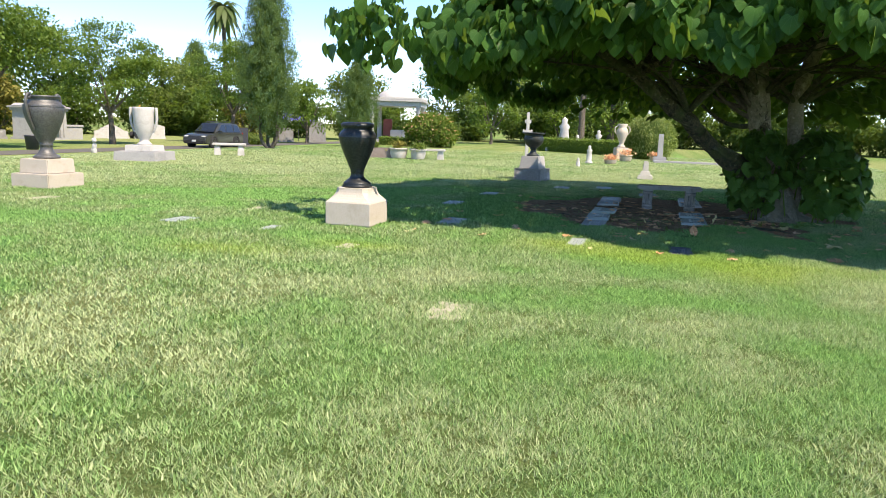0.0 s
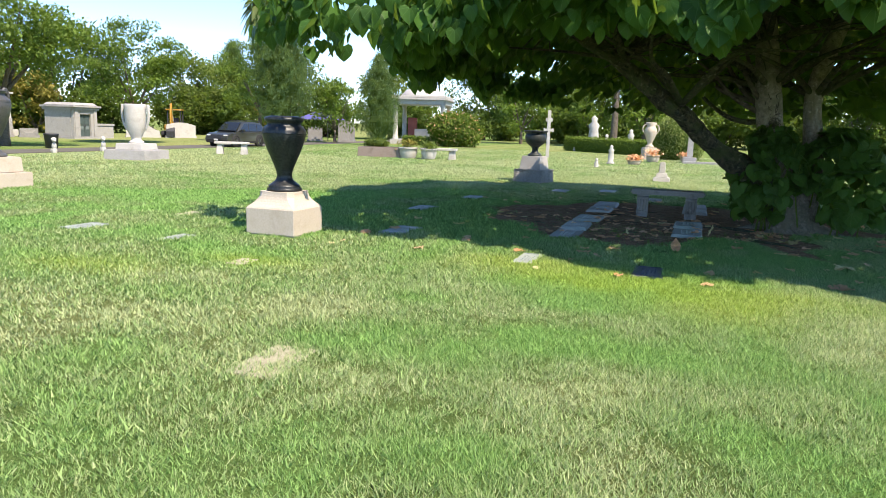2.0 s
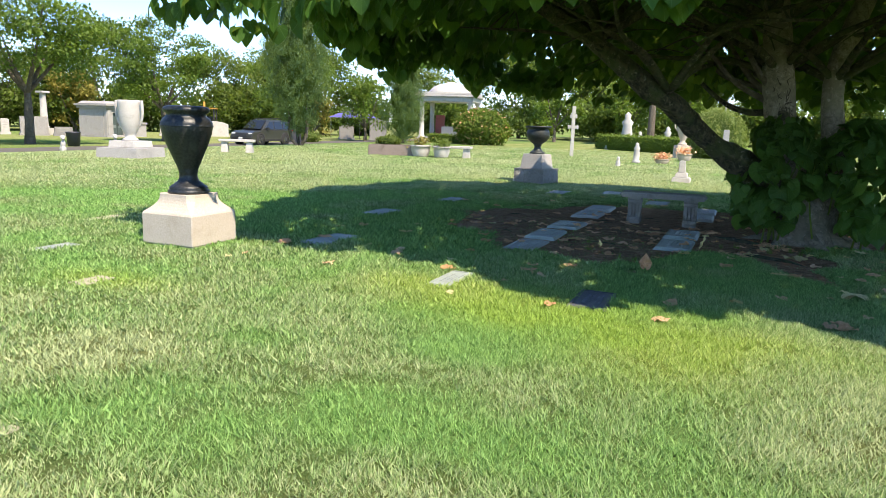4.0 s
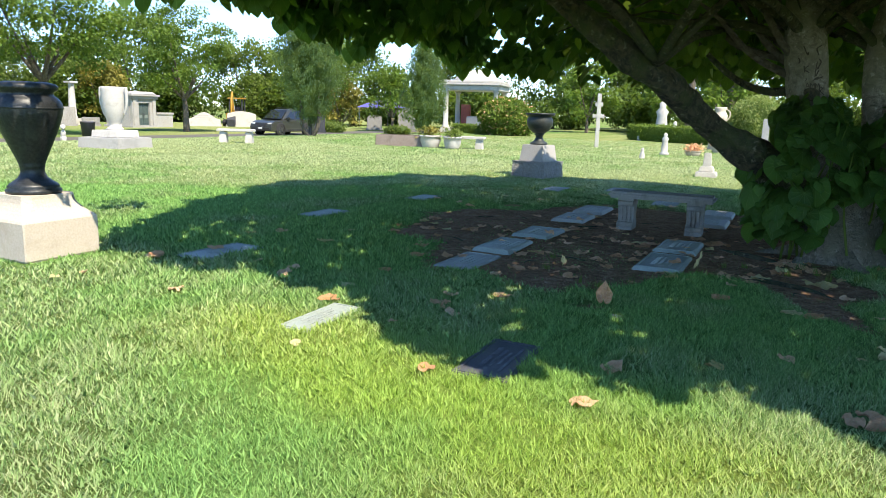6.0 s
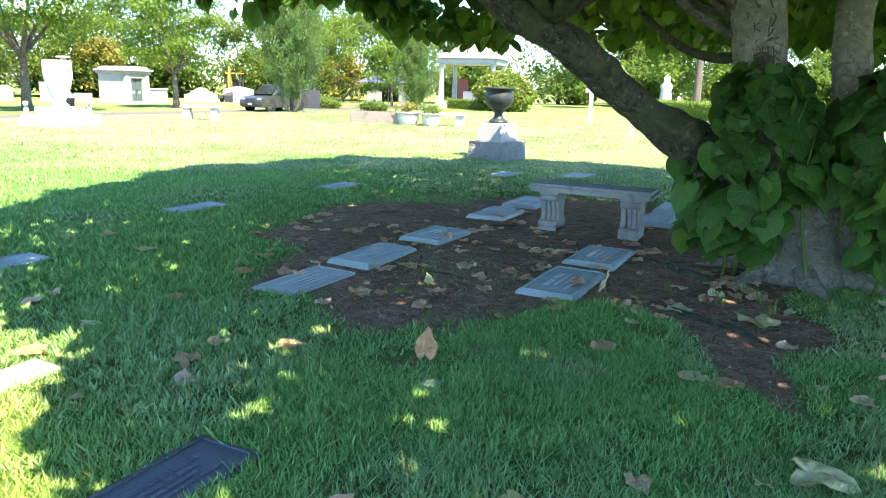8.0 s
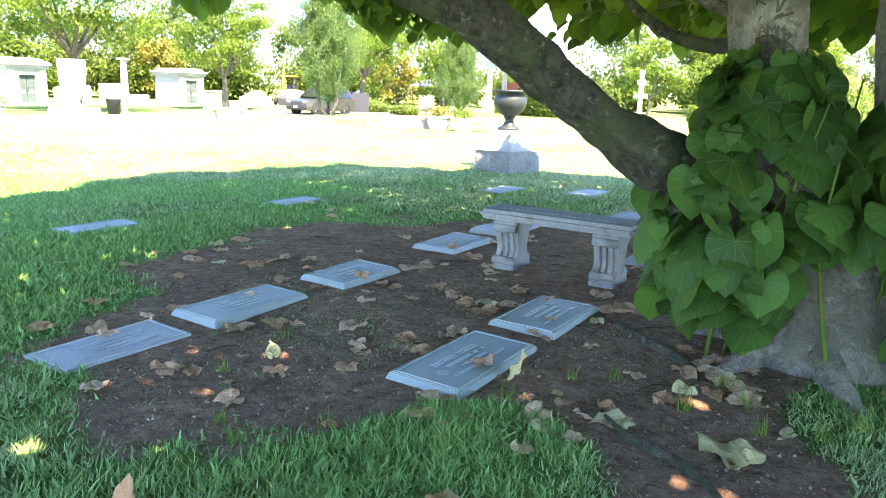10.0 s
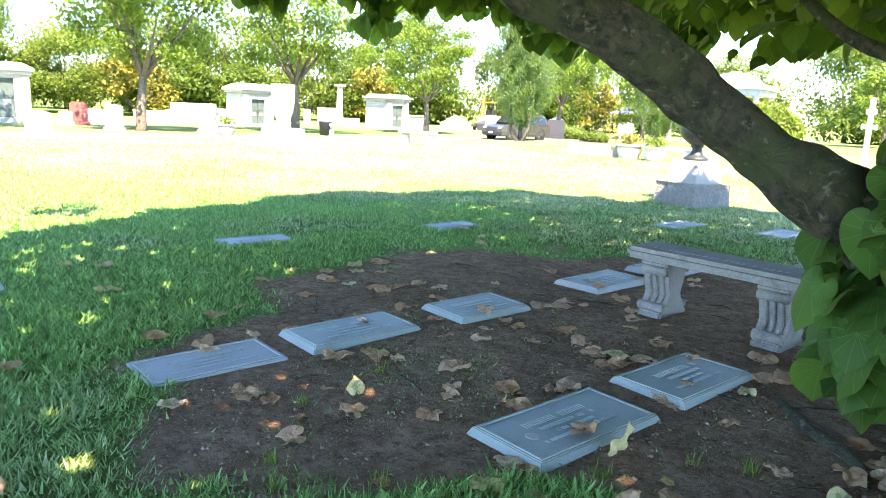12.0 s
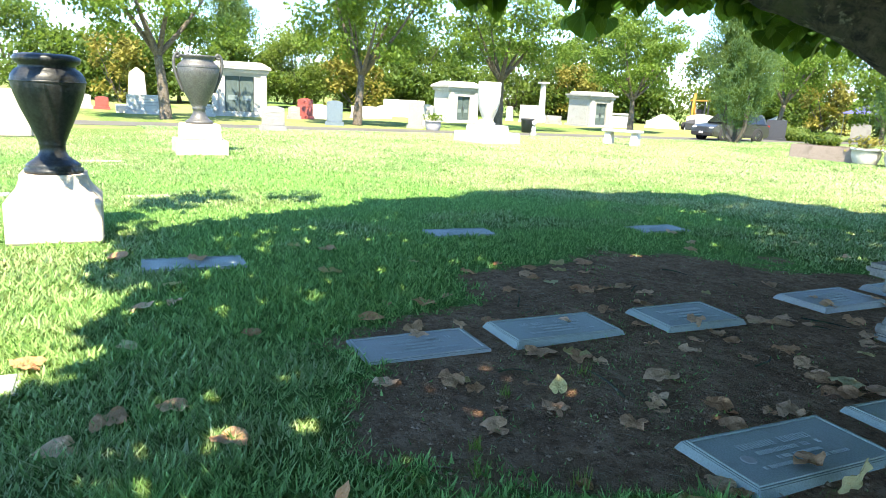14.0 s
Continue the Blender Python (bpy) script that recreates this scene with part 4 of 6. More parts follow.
def grave_slab(x, y, w, l, kind, i):
    r = random.Random(i)
    label = {"grey": "flat greenish-grey granite grave marker set in the ground", "pale": "flat pale stone grave marker set in the ground", "dark": "flat dark bronze grave plaque with raised border in the grass",
             "sunken": "worn straw-coloured grave marker sunken and overgrown with grass"}[kind]
    mat = {"grey": M_SLAB, "pale": M_SLAB2, "dark": M_DARKSLAB, "sunken": M_SUNKEN}[kind]
    soil = float(soil_at(np.array([x]), np.array([y]))[0])
    top = 0.006 if kind == "sunken" else 0.010 if i == 0 else (0.032 if soil > 0.5 or i in (1, 2, 3, 4) else (0.012 if i < 18 else 0.005))
    t = thing("grave_marker", label, "grave marker", pose(x, y, 0, r.uniform(-0.6, 0.6), r.uniform(-0.6, 0.6), r.uniform(-1.5, 1.5)), "flat grave markers")
    slope = 0.022 if top > 0.03 else 0.0
    part("slab", box(-w / 2 - slope, w / 2 + slope, -l / 2 - slope, l / 2 + slope, -0.02 if slope else -0.05, top, 0.005, slope * 1.3), mat, t)
    if l < 0.3 or kind == "sunken":
        return
    if i == 3:
        part("lichen_spot", lathe([(0, top + 0.0015), (0.035, top + 0.0015), (0.030, top + 0.004), (0, top + 0.005)], 14, 0.02, -0.27), M_WHITE, t, "round white lichen spot")
    b = 0.035
    for x0, x1, y0, y1 in ((-w / 2 + 0.02, -w / 2 + b, -l / 2 + 0.02, l / 2 - 0.02), (w / 2 - b, w / 2 - 0.02, -l / 2 + 0.02, l / 2 - 0.02), (-w / 2 + b, w / 2 - b, -l / 2 + 0.02, -l / 2 + b), (-w / 2 + b, w / 2 - b, l / 2 - b, l / 2 - 0.02)):
        part("border", box(x0, x1, y0, y1, top - 0.002, top + 0.007, 0.002, 0, 1), mat, t)
    # lettering past reading: short strokes in lines, read from the east side
    lm = {"dark": M_LETTER2}.get(kind, M_LETTER)
    lines = ((-0.09, 0.55, 0.045), (-0.02, 0.45, 0.028), (0.035, 0.30, 0.022), (0.085, 0.62, 0.022))
    for lx, span, ht in lines:
        lx, ht = lx * w / 0.43, ht * w / 0.43
        bm = bmesh.new()
        yy = -span * l / 2
        while yy < span * l / 2:
            cw = ht * r.uniform(0.4, 0.75)
            if r.random() > 0.14:
                for y0, y1, x0, x1 in ((yy, yy + cw * 0.22, lx, lx + ht), (yy + cw * 0.7, yy + cw * 0.92, lx, lx + ht), (yy, yy + cw * 0.9, lx + ht * r.choice((0, 0.4, 0.8)), 0)):
                    x1 = x1 or x0 + ht * 0.18
                    vs = [bm.verts.new(p) for p in ((x0, y0, top + 0.002), (x1, y0, top + 0.002), (x1, y1, top + 0.002), (x0, y1, top + 0.002))]
                    f = bm.faces.new(vs)
            yy += cw + ht * 0.22
        g = bmesh.ops.extrude_face_region(bm, geom=bm.faces[:])
        for v in g["geom"]:
            if isinstance(v, bmesh.types.BMVert):
                v.co.z += 0.0025
        bmesh.ops.recalc_face_normals(bm, faces=bm.faces[:])
        tagged(part("lettering", bm, lm, t, "worn unreadable lettering"), kind="stuff")


dark_urn()
handled_urn()
iron_urn()
white_urn("urn", "white marble two-handled urn on a stepped base", pose(-18.1, 22.4, 0, 0, 0, 10), 1.03, M_WHITE)
garden_bench()
plain_bench("stone_bench", "plain white stone bench on two block legs", pose(-18.2, 28.1, 0, 0, 0, 30), 1.45, 0.48, 0.55, M_WHITE)
for i, s in enumerate(SLABS):
    grave_slab(*s, i)


LEAVES_ON_SOIL = [  # x, y, size, yellow, standing
    (-2.56, 12.55, 0.2, 1, 0), (-1.27, 11.04, 0.13, 1, 0), (-1.27, 11.72, 0.12, 0, 0), (-0.45, 13.43, 0.17, 1, 0), (-0.59, 15.09, 0.2, 0, 0), (-0.01, 13.0, 0.12, 1, 1), (-0.18, 12.62, 0.13, 0, 0), (0.48, 14.46, 0.19, 0, 0),
    (0.42, 14.58, 0.21, 1, 0), (0.54, 14.68, 0.18, 0, 0), (1.2, 13.55, 0.19, 1, 1), (1.42, 13.54, 0.07, 1, 0), (1.28, 15.09, 0.26, 0, 0), (0.57, 13.97, 0.19, 0, 0), (-0.29, 14.14, 0.16, 0, 0), (-0.42, 13.44, 0.16, 0, 0),
    (-0.55, 13.2, 0.18, 0, 0), (-0.5, 15.2, 0.18, 0, 0),
]
LEAVES_ON_LAWN = [
    (2.62, 11.34, 0.26, 1, 0), (1.8, 13.4, 0.22, 1, 0), (2.31, 13.39, 0.27, 1, 0), (0.74, 11.64, 0.19, 0, 1), (1.53, 12.33, 0.17, 0, 0), (0.22, 9.7, 0.13, 0, 0), (-1.1, 10.62, 0.16, 0, 0), (2.03, 10.98, 0.13, 0, 0),
    (1.06, 12.88, 0.15, 1, 0), (2.42, 10.22, 0.16, 0, 0), (2.36, 10.14, 0.14, 0, 0), (2.5, 10.12, 0.15, 0, 0),
]
CURLED_LEAVES = [  # x, y
    (-2.35, 14.31), (-1.8, 13.78), (-2.4, 14.91), (-1.68, 14.3), (-1.41, 14.8), (-1.14, 14.19), (-0.78, 14.17), (-0.02, 13.71),
    (0.35, 13.69), (0.57, 13.57), (0.3, 14.52), (-0.08, 14.76), (-0.33, 14.58), (-0.5, 14.59), (-1.38, 16.09), (-0.58, 15.36),
    (-0.37, 12.58), (0.15, 12.9), (-0.4, 12.2), (-1.56, 12.97), (0.97, 15.34), (0.43, 15.04), (-0.1, 15.56), (1.79, 14.55),
    (1.86, 14.23), (1.97, 14.31), (2.07, 14.22), (2.06, 14.03), (2.16, 14.14), (2.09, 14.55), (2.26, 14.02), (-2.19, 14.18),
    (-0.32, 10.95), (-0.03, 11.39), (-1.14, 13.22), (-0.41, 15.83), (-0.0, 15.45), (-3.3, 11.64),
]


def fallen_leaves():
    """Dry leaves lying under the broad tree, each a thing of its own; alike ones share a mesh."""
    g = np.random.default_rng(23)
    meshes = []
    flat, tris = big_heart()
    for k in range(18):
        yellow = k >= 14
        v = flat * np.array([g.uniform(0.75, 1.0), g.uniform(0.85, 1.05), 1.0])
        reach = np.hypot(v[:, 0], v[:, 1])
        ang = np.arctan2(v[:, 1], v[:, 0])
        v[:, 2] = 0.30 * g.uniform(0.3, 1.0) * reach ** 2.5 * np.sin(2 * ang + g.uniform(0, 6))
        v[:, 2] += [0.34 * noise.noise(Vector((p[0] * 2.6 + k * 7, p[1] * 2.6, 0))) + 0.16 * noise.noise(Vector((p[0] * 6 + k * 7, p[1] * 6, 4))) for p in v]
        bend = g.uniform(0.7, 1.8) if yellow else g.uniform(0.34, 1.1)  # radius of the roll
        lift = v[:, 2].copy()
        v[:, 0], v[:, 2] = (bend - lift * 0.6) * np.sin(v[:, 0] / bend), bend - (bend - lift) * np.cos(v[:, 0] / bend)
        v[:, 1] *= 1 - 0.12 * np.abs(v[:, 0])
        v[:, 2] = 0.62 * (v[:, 2] - np.percentile(v[:, 2], 6))
        me = bpy.data.meshes.new("fallen_leaf")
        me.from_pydata([tuple(p) for p in v], [], [tuple(int(q) for q in f) for f in tris])
        me.materials.append(M_GOLD if yellow else M_BROWN)
        me.polygons.foreach_set("use_smooth", np.ones(len(me.polygons), bool))
        me.update()
        meshes.append(me)
    curled = [(x, y, float(g.uniform(0.13, 0.20)), 0, 0) for x, y in CURLED_LEAVES]
    for x, y, s, yellow, up in LEAVES_ON_SOIL + LEAVES_ON_LAWN + curled:
        s *= 0.75 if up else 0.85
        ob = new("fallen_leaf", meshes[int(g.integers(14, 18)) if yellow else int(g.integers(0, 14))])
        z = 0.02 if float(soil_at(np.array([x]), np.array([y]))[0]) < 0.5 else -0.004
        ob.matrix_basis = pose(x, y, z + up * s * 0.4, 70 * up, 0, g.uniform(0, 360)) @ Matrix.Scale(s, 4)
        tagged(ob, "yellowed heart-shaped leaf lying on the ground" if yellow else "curled dry brown leaf lying on the ground", "leaf", "fallen leaves")
    n = 0
    while n < 170:
        x, y = g.uniform(-3.6, 5.2), g.uniform(9.6, 19.5)
        p = 0.12 + 0.9 * blob(x, y, 0.9, 14.2, 2.4, 2.2) + 0.5 * blob(x, y, 3.2, 13.0, 1.6, 1.6)
        if g.random() > p or (abs(x - 0.44) < 0.7 and abs(y - 15.76) < 0.3) or math.hypot(x - 2.5, y - 15) < 0.5:
            continue
        yellow = g.random() < 0.2
        s = g.uniform(0.06, 0.15)
        z = float(height_at(np.array([x]), np.array([y]))[0]) + (0.018 if float(soil_at(np.array([x]), np.array([y]))[0]) < 0.5 else 0.0)
        for x0, x1, y0, y1 in SLAB_BOXES:
            if x0 - 0.03 < x < x1 + 0.03 and y0 - 0.03 < y < y1 + 0.03:
                z = 0.036
        ob = new("fallen_leaf", meshes[int(g.integers(14, 18)) if yellow else int(g.integers(0, 14))])
        ob.matrix_basis = pose(x, y, z, g.normal(0, 8), g.normal(0, 8), g.uniform(0, 360)) @ Matrix.Scale(s, 4)
        tagged(ob, "yellowed heart-shaped leaf lying on the ground" if yellow else "curled dry brown leaf lying on the ground", "leaf", "fallen leaves")
        n += 1


fallen_leaves()


def tufts_and_twigs():
    """Small tufts of grass and bits of twig on the bare soil."""
    g = np.random.default_rng(29)
    spots = [(1.25, 13.35), (1.42, 13.75), (1.15, 13.05), (1.6, 13.9), (0.35, 12.35), (0.75, 12.6), (-0.1, 12.75), (0.55, 12.25), (2.0, 13.75), (2.25, 13.95), (2.45, 14.1), (2.1, 14.15), (2.35, 13.7), (1.0, 12.7), (-0.2, 13.3), (2.6, 13.8), (2.75, 14.0)]
    for x, y in spots:
        n = int(g.integers(16, 34))
        a, h = g.uniform(0, 2 * math.pi, n), g.uniform(0.03, 0.085, n) * (1.6 if x > 1.9 else 1.0)
        d = g.uniform(0.2, 0.9, n) * h
        bx, by, w = g.normal(0, 0.02, n), g.normal(0, 0.02, n), 0.003
        p = np.stack([np.stack([bx - w * np.sin(a), by + w * np.cos(a), 0 * a - 0.004], -1), np.stack([bx + w * np.sin(a), by - w * np.cos(a), 0 * a - 0.004], -1),
                      np.stack([bx + d * np.cos(a), by + d * np.sin(a), h], -1)], 1).reshape(-1, 3)
        ob = soup("grass_tuft", p, np.arange(3 * n).reshape(-1, 3), M_HEDGE)
        ob.location = (x, y, -0.005)
        tagged(ob, "small tuft of green grass on bare soil", "grass", "grass tufts")
    for k in range(34):
        x, y = g.uniform(-2.0, 2.8), g.uniform(12.2, 16.5)
        if float(soil_at(np.array([x]), np.array([y]))[0]) < 0.6 or any(x0 - 0.1 < x < x1 + 0.1 and y0 - 0.1 < y < y1 + 0.1 for x0, x1, y0, y1 in SLAB_BOXES):
            continue
        a, ln = g.uniform(0, math.pi), g.uniform(0.08, 0.38)
        d = Vector((math.cos(a), math.sin(a), 0)) * ln / 2
        r = 0.003 + 0.012 * ln
        ob = part("twig", tube([-d, Vector((g.normal(0, 0.02), g.normal(0, 0.02), 0.01)), d], (r, r * 0.9, r * 0.4), 5, 0.1, n=3), M_BARK, None, "", True)
        ob.location = (x, y, r * 0.6 - 0.005)
        tagged(ob, "thin dry twig lying on bare soil", "twig", "fallen twigs")
    for pts, r in ((((1.25, 14.9, -0.02), (1.55, 14.55, 0.012), (1.85, 14.35, 0.0), (2.0, 14.1, -0.03)), 0.03), (((1.6, 13.6, -0.03), (1.85, 13.3, 0.008), (2.2, 13.15, 0.0), (2.5, 12.8, -0.03)), 0.022)):
        ob = part("surface_root", tube(pts, (r * 0.6, r, r, r * 0.5), 8, 0.2), M_BARK, None, "", True)
        tagged(ob, "pale tree root breaking the soil", "root", "surface roots")


tufts_and_twigs()


def litter():
    """Crumbs of dead leaf and bark strewn over the bare soil, too small to pick apart."""
    g = np.random.default_rng(37)
    n = 11000
    x, y = g.uniform(-2.6, 3.4, n), g.uniform(11.8, 18.0, n)
    k = (soil_at(x, y) > 0.35) | (g.random(n) < 0.06)
    for x0, x1, y0, y1 in SLAB_BOXES:
        k &= ~((x > x0 - 0.03) & (x < x1 + 0.03) & (y > y0 - 0.03) & (y < y1 + 0.03))
    x, y = x[k], y[k]
    n = len(x)
    p = np.stack([x, y, height_at(x, y) + 0.003], -1)
    v, f = scatter(SPRAY * np.array([0.8, 1.0, 2.5]), SPRAY_F, p, turns(n, g.uniform(-0.35, 0.35, n)), g.uniform(0.004, 0.022, n))
    tagged(soup("leaf_crumbs", v, f, M_DRY), "crumbs of dry brown leaf on bare soil", "leaf litter", kind="stuff")
    n = 4200
    x, y = g.uniform(-2.6, 3.4, n), g.uniform(11.8, 17.5, n)
    k = (soil_at(x, y) > 0.3) & (vnoise(x, y, 0.35, 67) > g.random(n) * 0.8)
    for x0, x1, y0, y1 in SLAB_BOXES:
        k &= ~((x > x0 - 0.04) & (x < x1 + 0.04) & (y > y0 - 0.04) & (y < y1 + 0.04))
    x, y = x[k], y[k]
    n = len(x)
    p = np.stack([x, y, height_at(x, y) + 0.006], -1)
    v, f = scatter(SPRAY * np.array([0.10, 1.0, 0.5]), SPRAY_F, p, turns(n, g.uniform(-0.08, 0.12, n)), 0.02 + 0.08 * g.random(n) ** 2)
    tagged(soup("dry_stalks", v, f, M_STRAW), "thin dry stalks strewn on bare soil", "leaf litter", kind="stuff")
    n = 9000
    x, y = g.uniform(-2.6, 3.6, n), g.uniform(11.6, 18.0, n)
    k = soil_at(x, y) > 0.5
    for x0, x1, y0, y1 in SLAB_BOXES:
        k &= ~((x > x0 - 0.03) & (x < x1 + 0.03) & (y > y0 - 0.03) & (y < y1 + 0.03))
    k &= vnoise(x, y, 0.4, 63) > g.random(n) * 0.9
    x, y = x[k], y[k]
    n = len(x)
    p = np.stack([x, y, height_at(x, y) + 0.001], -1)
    lump = np.array([(1, 0, 0), (-0.8, 0.3, 0), (0, 1.1, 0.1), (0.2, -0.9, 0), (0.1, 0.1, 0.7), (0, 0, -0.5)], float)
    tri = np.array([(0, 2, 4), (2, 1, 4), (1, 3, 4), (3, 0, 4), (2, 0, 5), (1, 2, 5), (3, 1, 5), (0, 3, 5)])
    v, f = scatter(lump, tri, p, turns(n, g.uniform(-0.5, 0.5, n)), 0.004 + 0.013 * g.random(n) ** 3)
    tagged(soup("soil_crumbs", v, f, M_SOIL), "crumbs of dry brown soil", "soil", kind="stuff")


litter()

# ---- trees and shrubs farther off ----
def cloud(r, centres, per, spread, size, flat=1.0):
    """Leaf faces gathered in clumps round the centres."""
    c = np.repeat(np.asarray(centres, float), per, 0)
    n = len(c)
    d = r.normal(size=(n, 3))
    d /= np.linalg.norm(d, axis=1)[:, None]
    p = c + d * (spread * r.random(n) ** 0.45)[:, None] * np.array([1, 1, flat])
    return p, turns(n, r.uniform(-1.2, 1.2, n)), size * r.uniform(0.6, 1.3, n)


def crown_mesh(name, r, centres, per, spread, size, mat, parent, flat=0.7):
    p, rot, s = cloud(r, centres, per, spread, size, flat)
    v, f = scatter(SPRAY, SPRAY_F, p, rot, s)
    return soup(name, v, f, mat, parent)


def leafy_tree(name, label, h, rad, clear, mat, seed, clumps=34, per=110, size=0.30, lean=0.0, bark=None, gather=0.34):
    """A tree with a forked trunk, limbs that carry leaf clumps, and an uneven crown with gaps."""
    r = np.random.default_rng(seed)
    t = thing(name, label, "tree", pose(0, 0, -50))
    bark = bark or M_BARK2
    top = h - rad * 0.35
    fork = Vector((lean * 0.5, 0, clear * 0.75))
    part("trunk", tube([(0, 0, -0.1), (lean * 0.2, 0.03, clear * 0.4), fork], (0.03 * h, 0.022 * h, 0.018 * h), 10, 0.15), bark, t, "", True)
    cs = []
    ends = 6
    for k in range(ends):
        a = 2 * math.pi * (k + r.random() * 0.6) / ends
        e = Vector((lean + math.cos(a) * rad * r.uniform(0.35, 0.75), math.sin(a) * rad * r.uniform(0.35, 0.75), r.uniform(clear + 0.3 * (h - clear), top)))
        mid = fork.lerp(e, 0.5) + Vector((0, 0, -0.15 * rad * 0.3))
        part("limb", tube([fork, mid, e], (0.015 * h, 0.009 * h, 0.02), 7, 0.15), bark, t, "", True)
        cs.append(e)
    while len(cs) < clumps:
        a, u, w = r.uniform(0, 2 * math.pi), math.sqrt(r.random()), r.random()
        z = clear + (h - clear) * w
        env = math.sqrt(max(0.0, 1 - (2 * w - 0.85) ** 2 / 1.4))
        cs.append(Vector((lean + math.cos(a) * rad * u * env, math.sin(a) * rad * u * env, z)))
    crown_mesh("crown", r, cs, per, rad * gather, size, mat, t, 0.7 if gather > 0.3 else 0.5)
    return t


def conifer(name, label, h, rad, seed, mat, stems=1, per=26, bare=0.5):
    """A narrow evergreen of upswept sprays."""
    r = np.random.default_rng(seed)
    t = thing(name, label, "tree", pose(0, 0, -50))
    for k in range(stems):
        a = 2.4 * k
        part("trunk", tube([(0.1 * math.cos(a) * (stems > 1), 0.1 * math.sin(a) * (stems > 1), -0.1), (0.3 * rad * math.cos(a) * (stems > 1), 0.3 * rad * math.sin(a) * (stems > 1), bare + 0.4), (0, 0, h * 0.7)], (0.10, 0.09, 0.03), 8, 0.15), M_BARK2, t, "", True)
    rings = []
    for q in np.linspace(0.03, 0.93, 14):
        e = min(1.0, (q / 0.22) ** 0.6) * (1 - q ** 2.6) ** 0.7
        rings.append((rad * 0.62 * e, bare + (h - bare) * q))
    # a solid core in a darker green closes the gaps between the sprays
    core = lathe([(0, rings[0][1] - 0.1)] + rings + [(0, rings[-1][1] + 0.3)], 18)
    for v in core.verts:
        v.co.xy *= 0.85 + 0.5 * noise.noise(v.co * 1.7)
    part("dark_inner_growth", core, M_LEAF_DARK, t)
    n = int(290 * h / 3)
    w = r.random(n) ** 0.8
    env = np.minimum(1.0, (w / 0.22) ** 0.6) * (1 - w ** 2.6) ** 0.7
    a = r.uniform(0, 2 * math.pi, n)
    u = rad * env * r.uniform(0.55, 1.08, n) * (0.8 + 0.4 * vnoise(a * 3 + 20, w * 9, 1.0, 61))
    p = np.stack([u * np.cos(a), u * np.sin(a), bare + (h - bare) * w], -1)
    m = np.repeat(p, per, 0) + r.normal(size=(n * per, 3)) * np.array([0.12, 0.12, 0.16])
    rot = turns(len(m), 0.75 + r.normal(0, 0.5, len(m)), np.repeat(a, per) - math.pi / 2 + r.normal(0, 0.6, len(m)))
    v, f = scatter(SPRAY * np.array([0.9, 1.1, 1]), SPRAY_F, m, rot, r.uniform(0.07, 0.13, len(m)))
    soup("crown", v, f, mat, t)
    return t


def palm(name, label, h, seed, fan=True):
    r = np.random.default_rng(seed)
    t = thing(name, label, "palm", pose(0, 0, -50))
    part("trunk", tube([(0, 0, -0.1), (0.1, 0, h * 0.5), (0, 0, h)], (0.32, 0.24, 0.2), 10, 0.1), M_BARK2, t, "", True)
    vs, fs = [], []
    for k in range(46):
        a, up = r.uniform(0, 2 * math.pi), r.uniform(-0.9, 1.2)
        ln = r.uniform(1.5, 2.2)
        d = np.array([math.cos(a), math.sin(a)])
        s = np.array([-d[1], d[0]])
        prev = None
        for q in range(6):
            w = q / 5
            c = np.array([*(d * ln * w), h + up * w * ln * 0.9 - 1.0 * w * w * ln])
            hw = 0.30 * math.sin(math.pi * (0.12 + 0.85 * w))
            pair = (len(vs), len(vs) + 1)
            vs += [c + np.array([*(s * hw), -0.12]), c - np.array([*(s * hw), 0.12])]
            if prev:
                fs.append((prev[0], prev[1], pair[1], pair[0]))
            prev = pair
    soup("fronds", np.array(vs), np.array(fs), M_PALM, t)
    return t


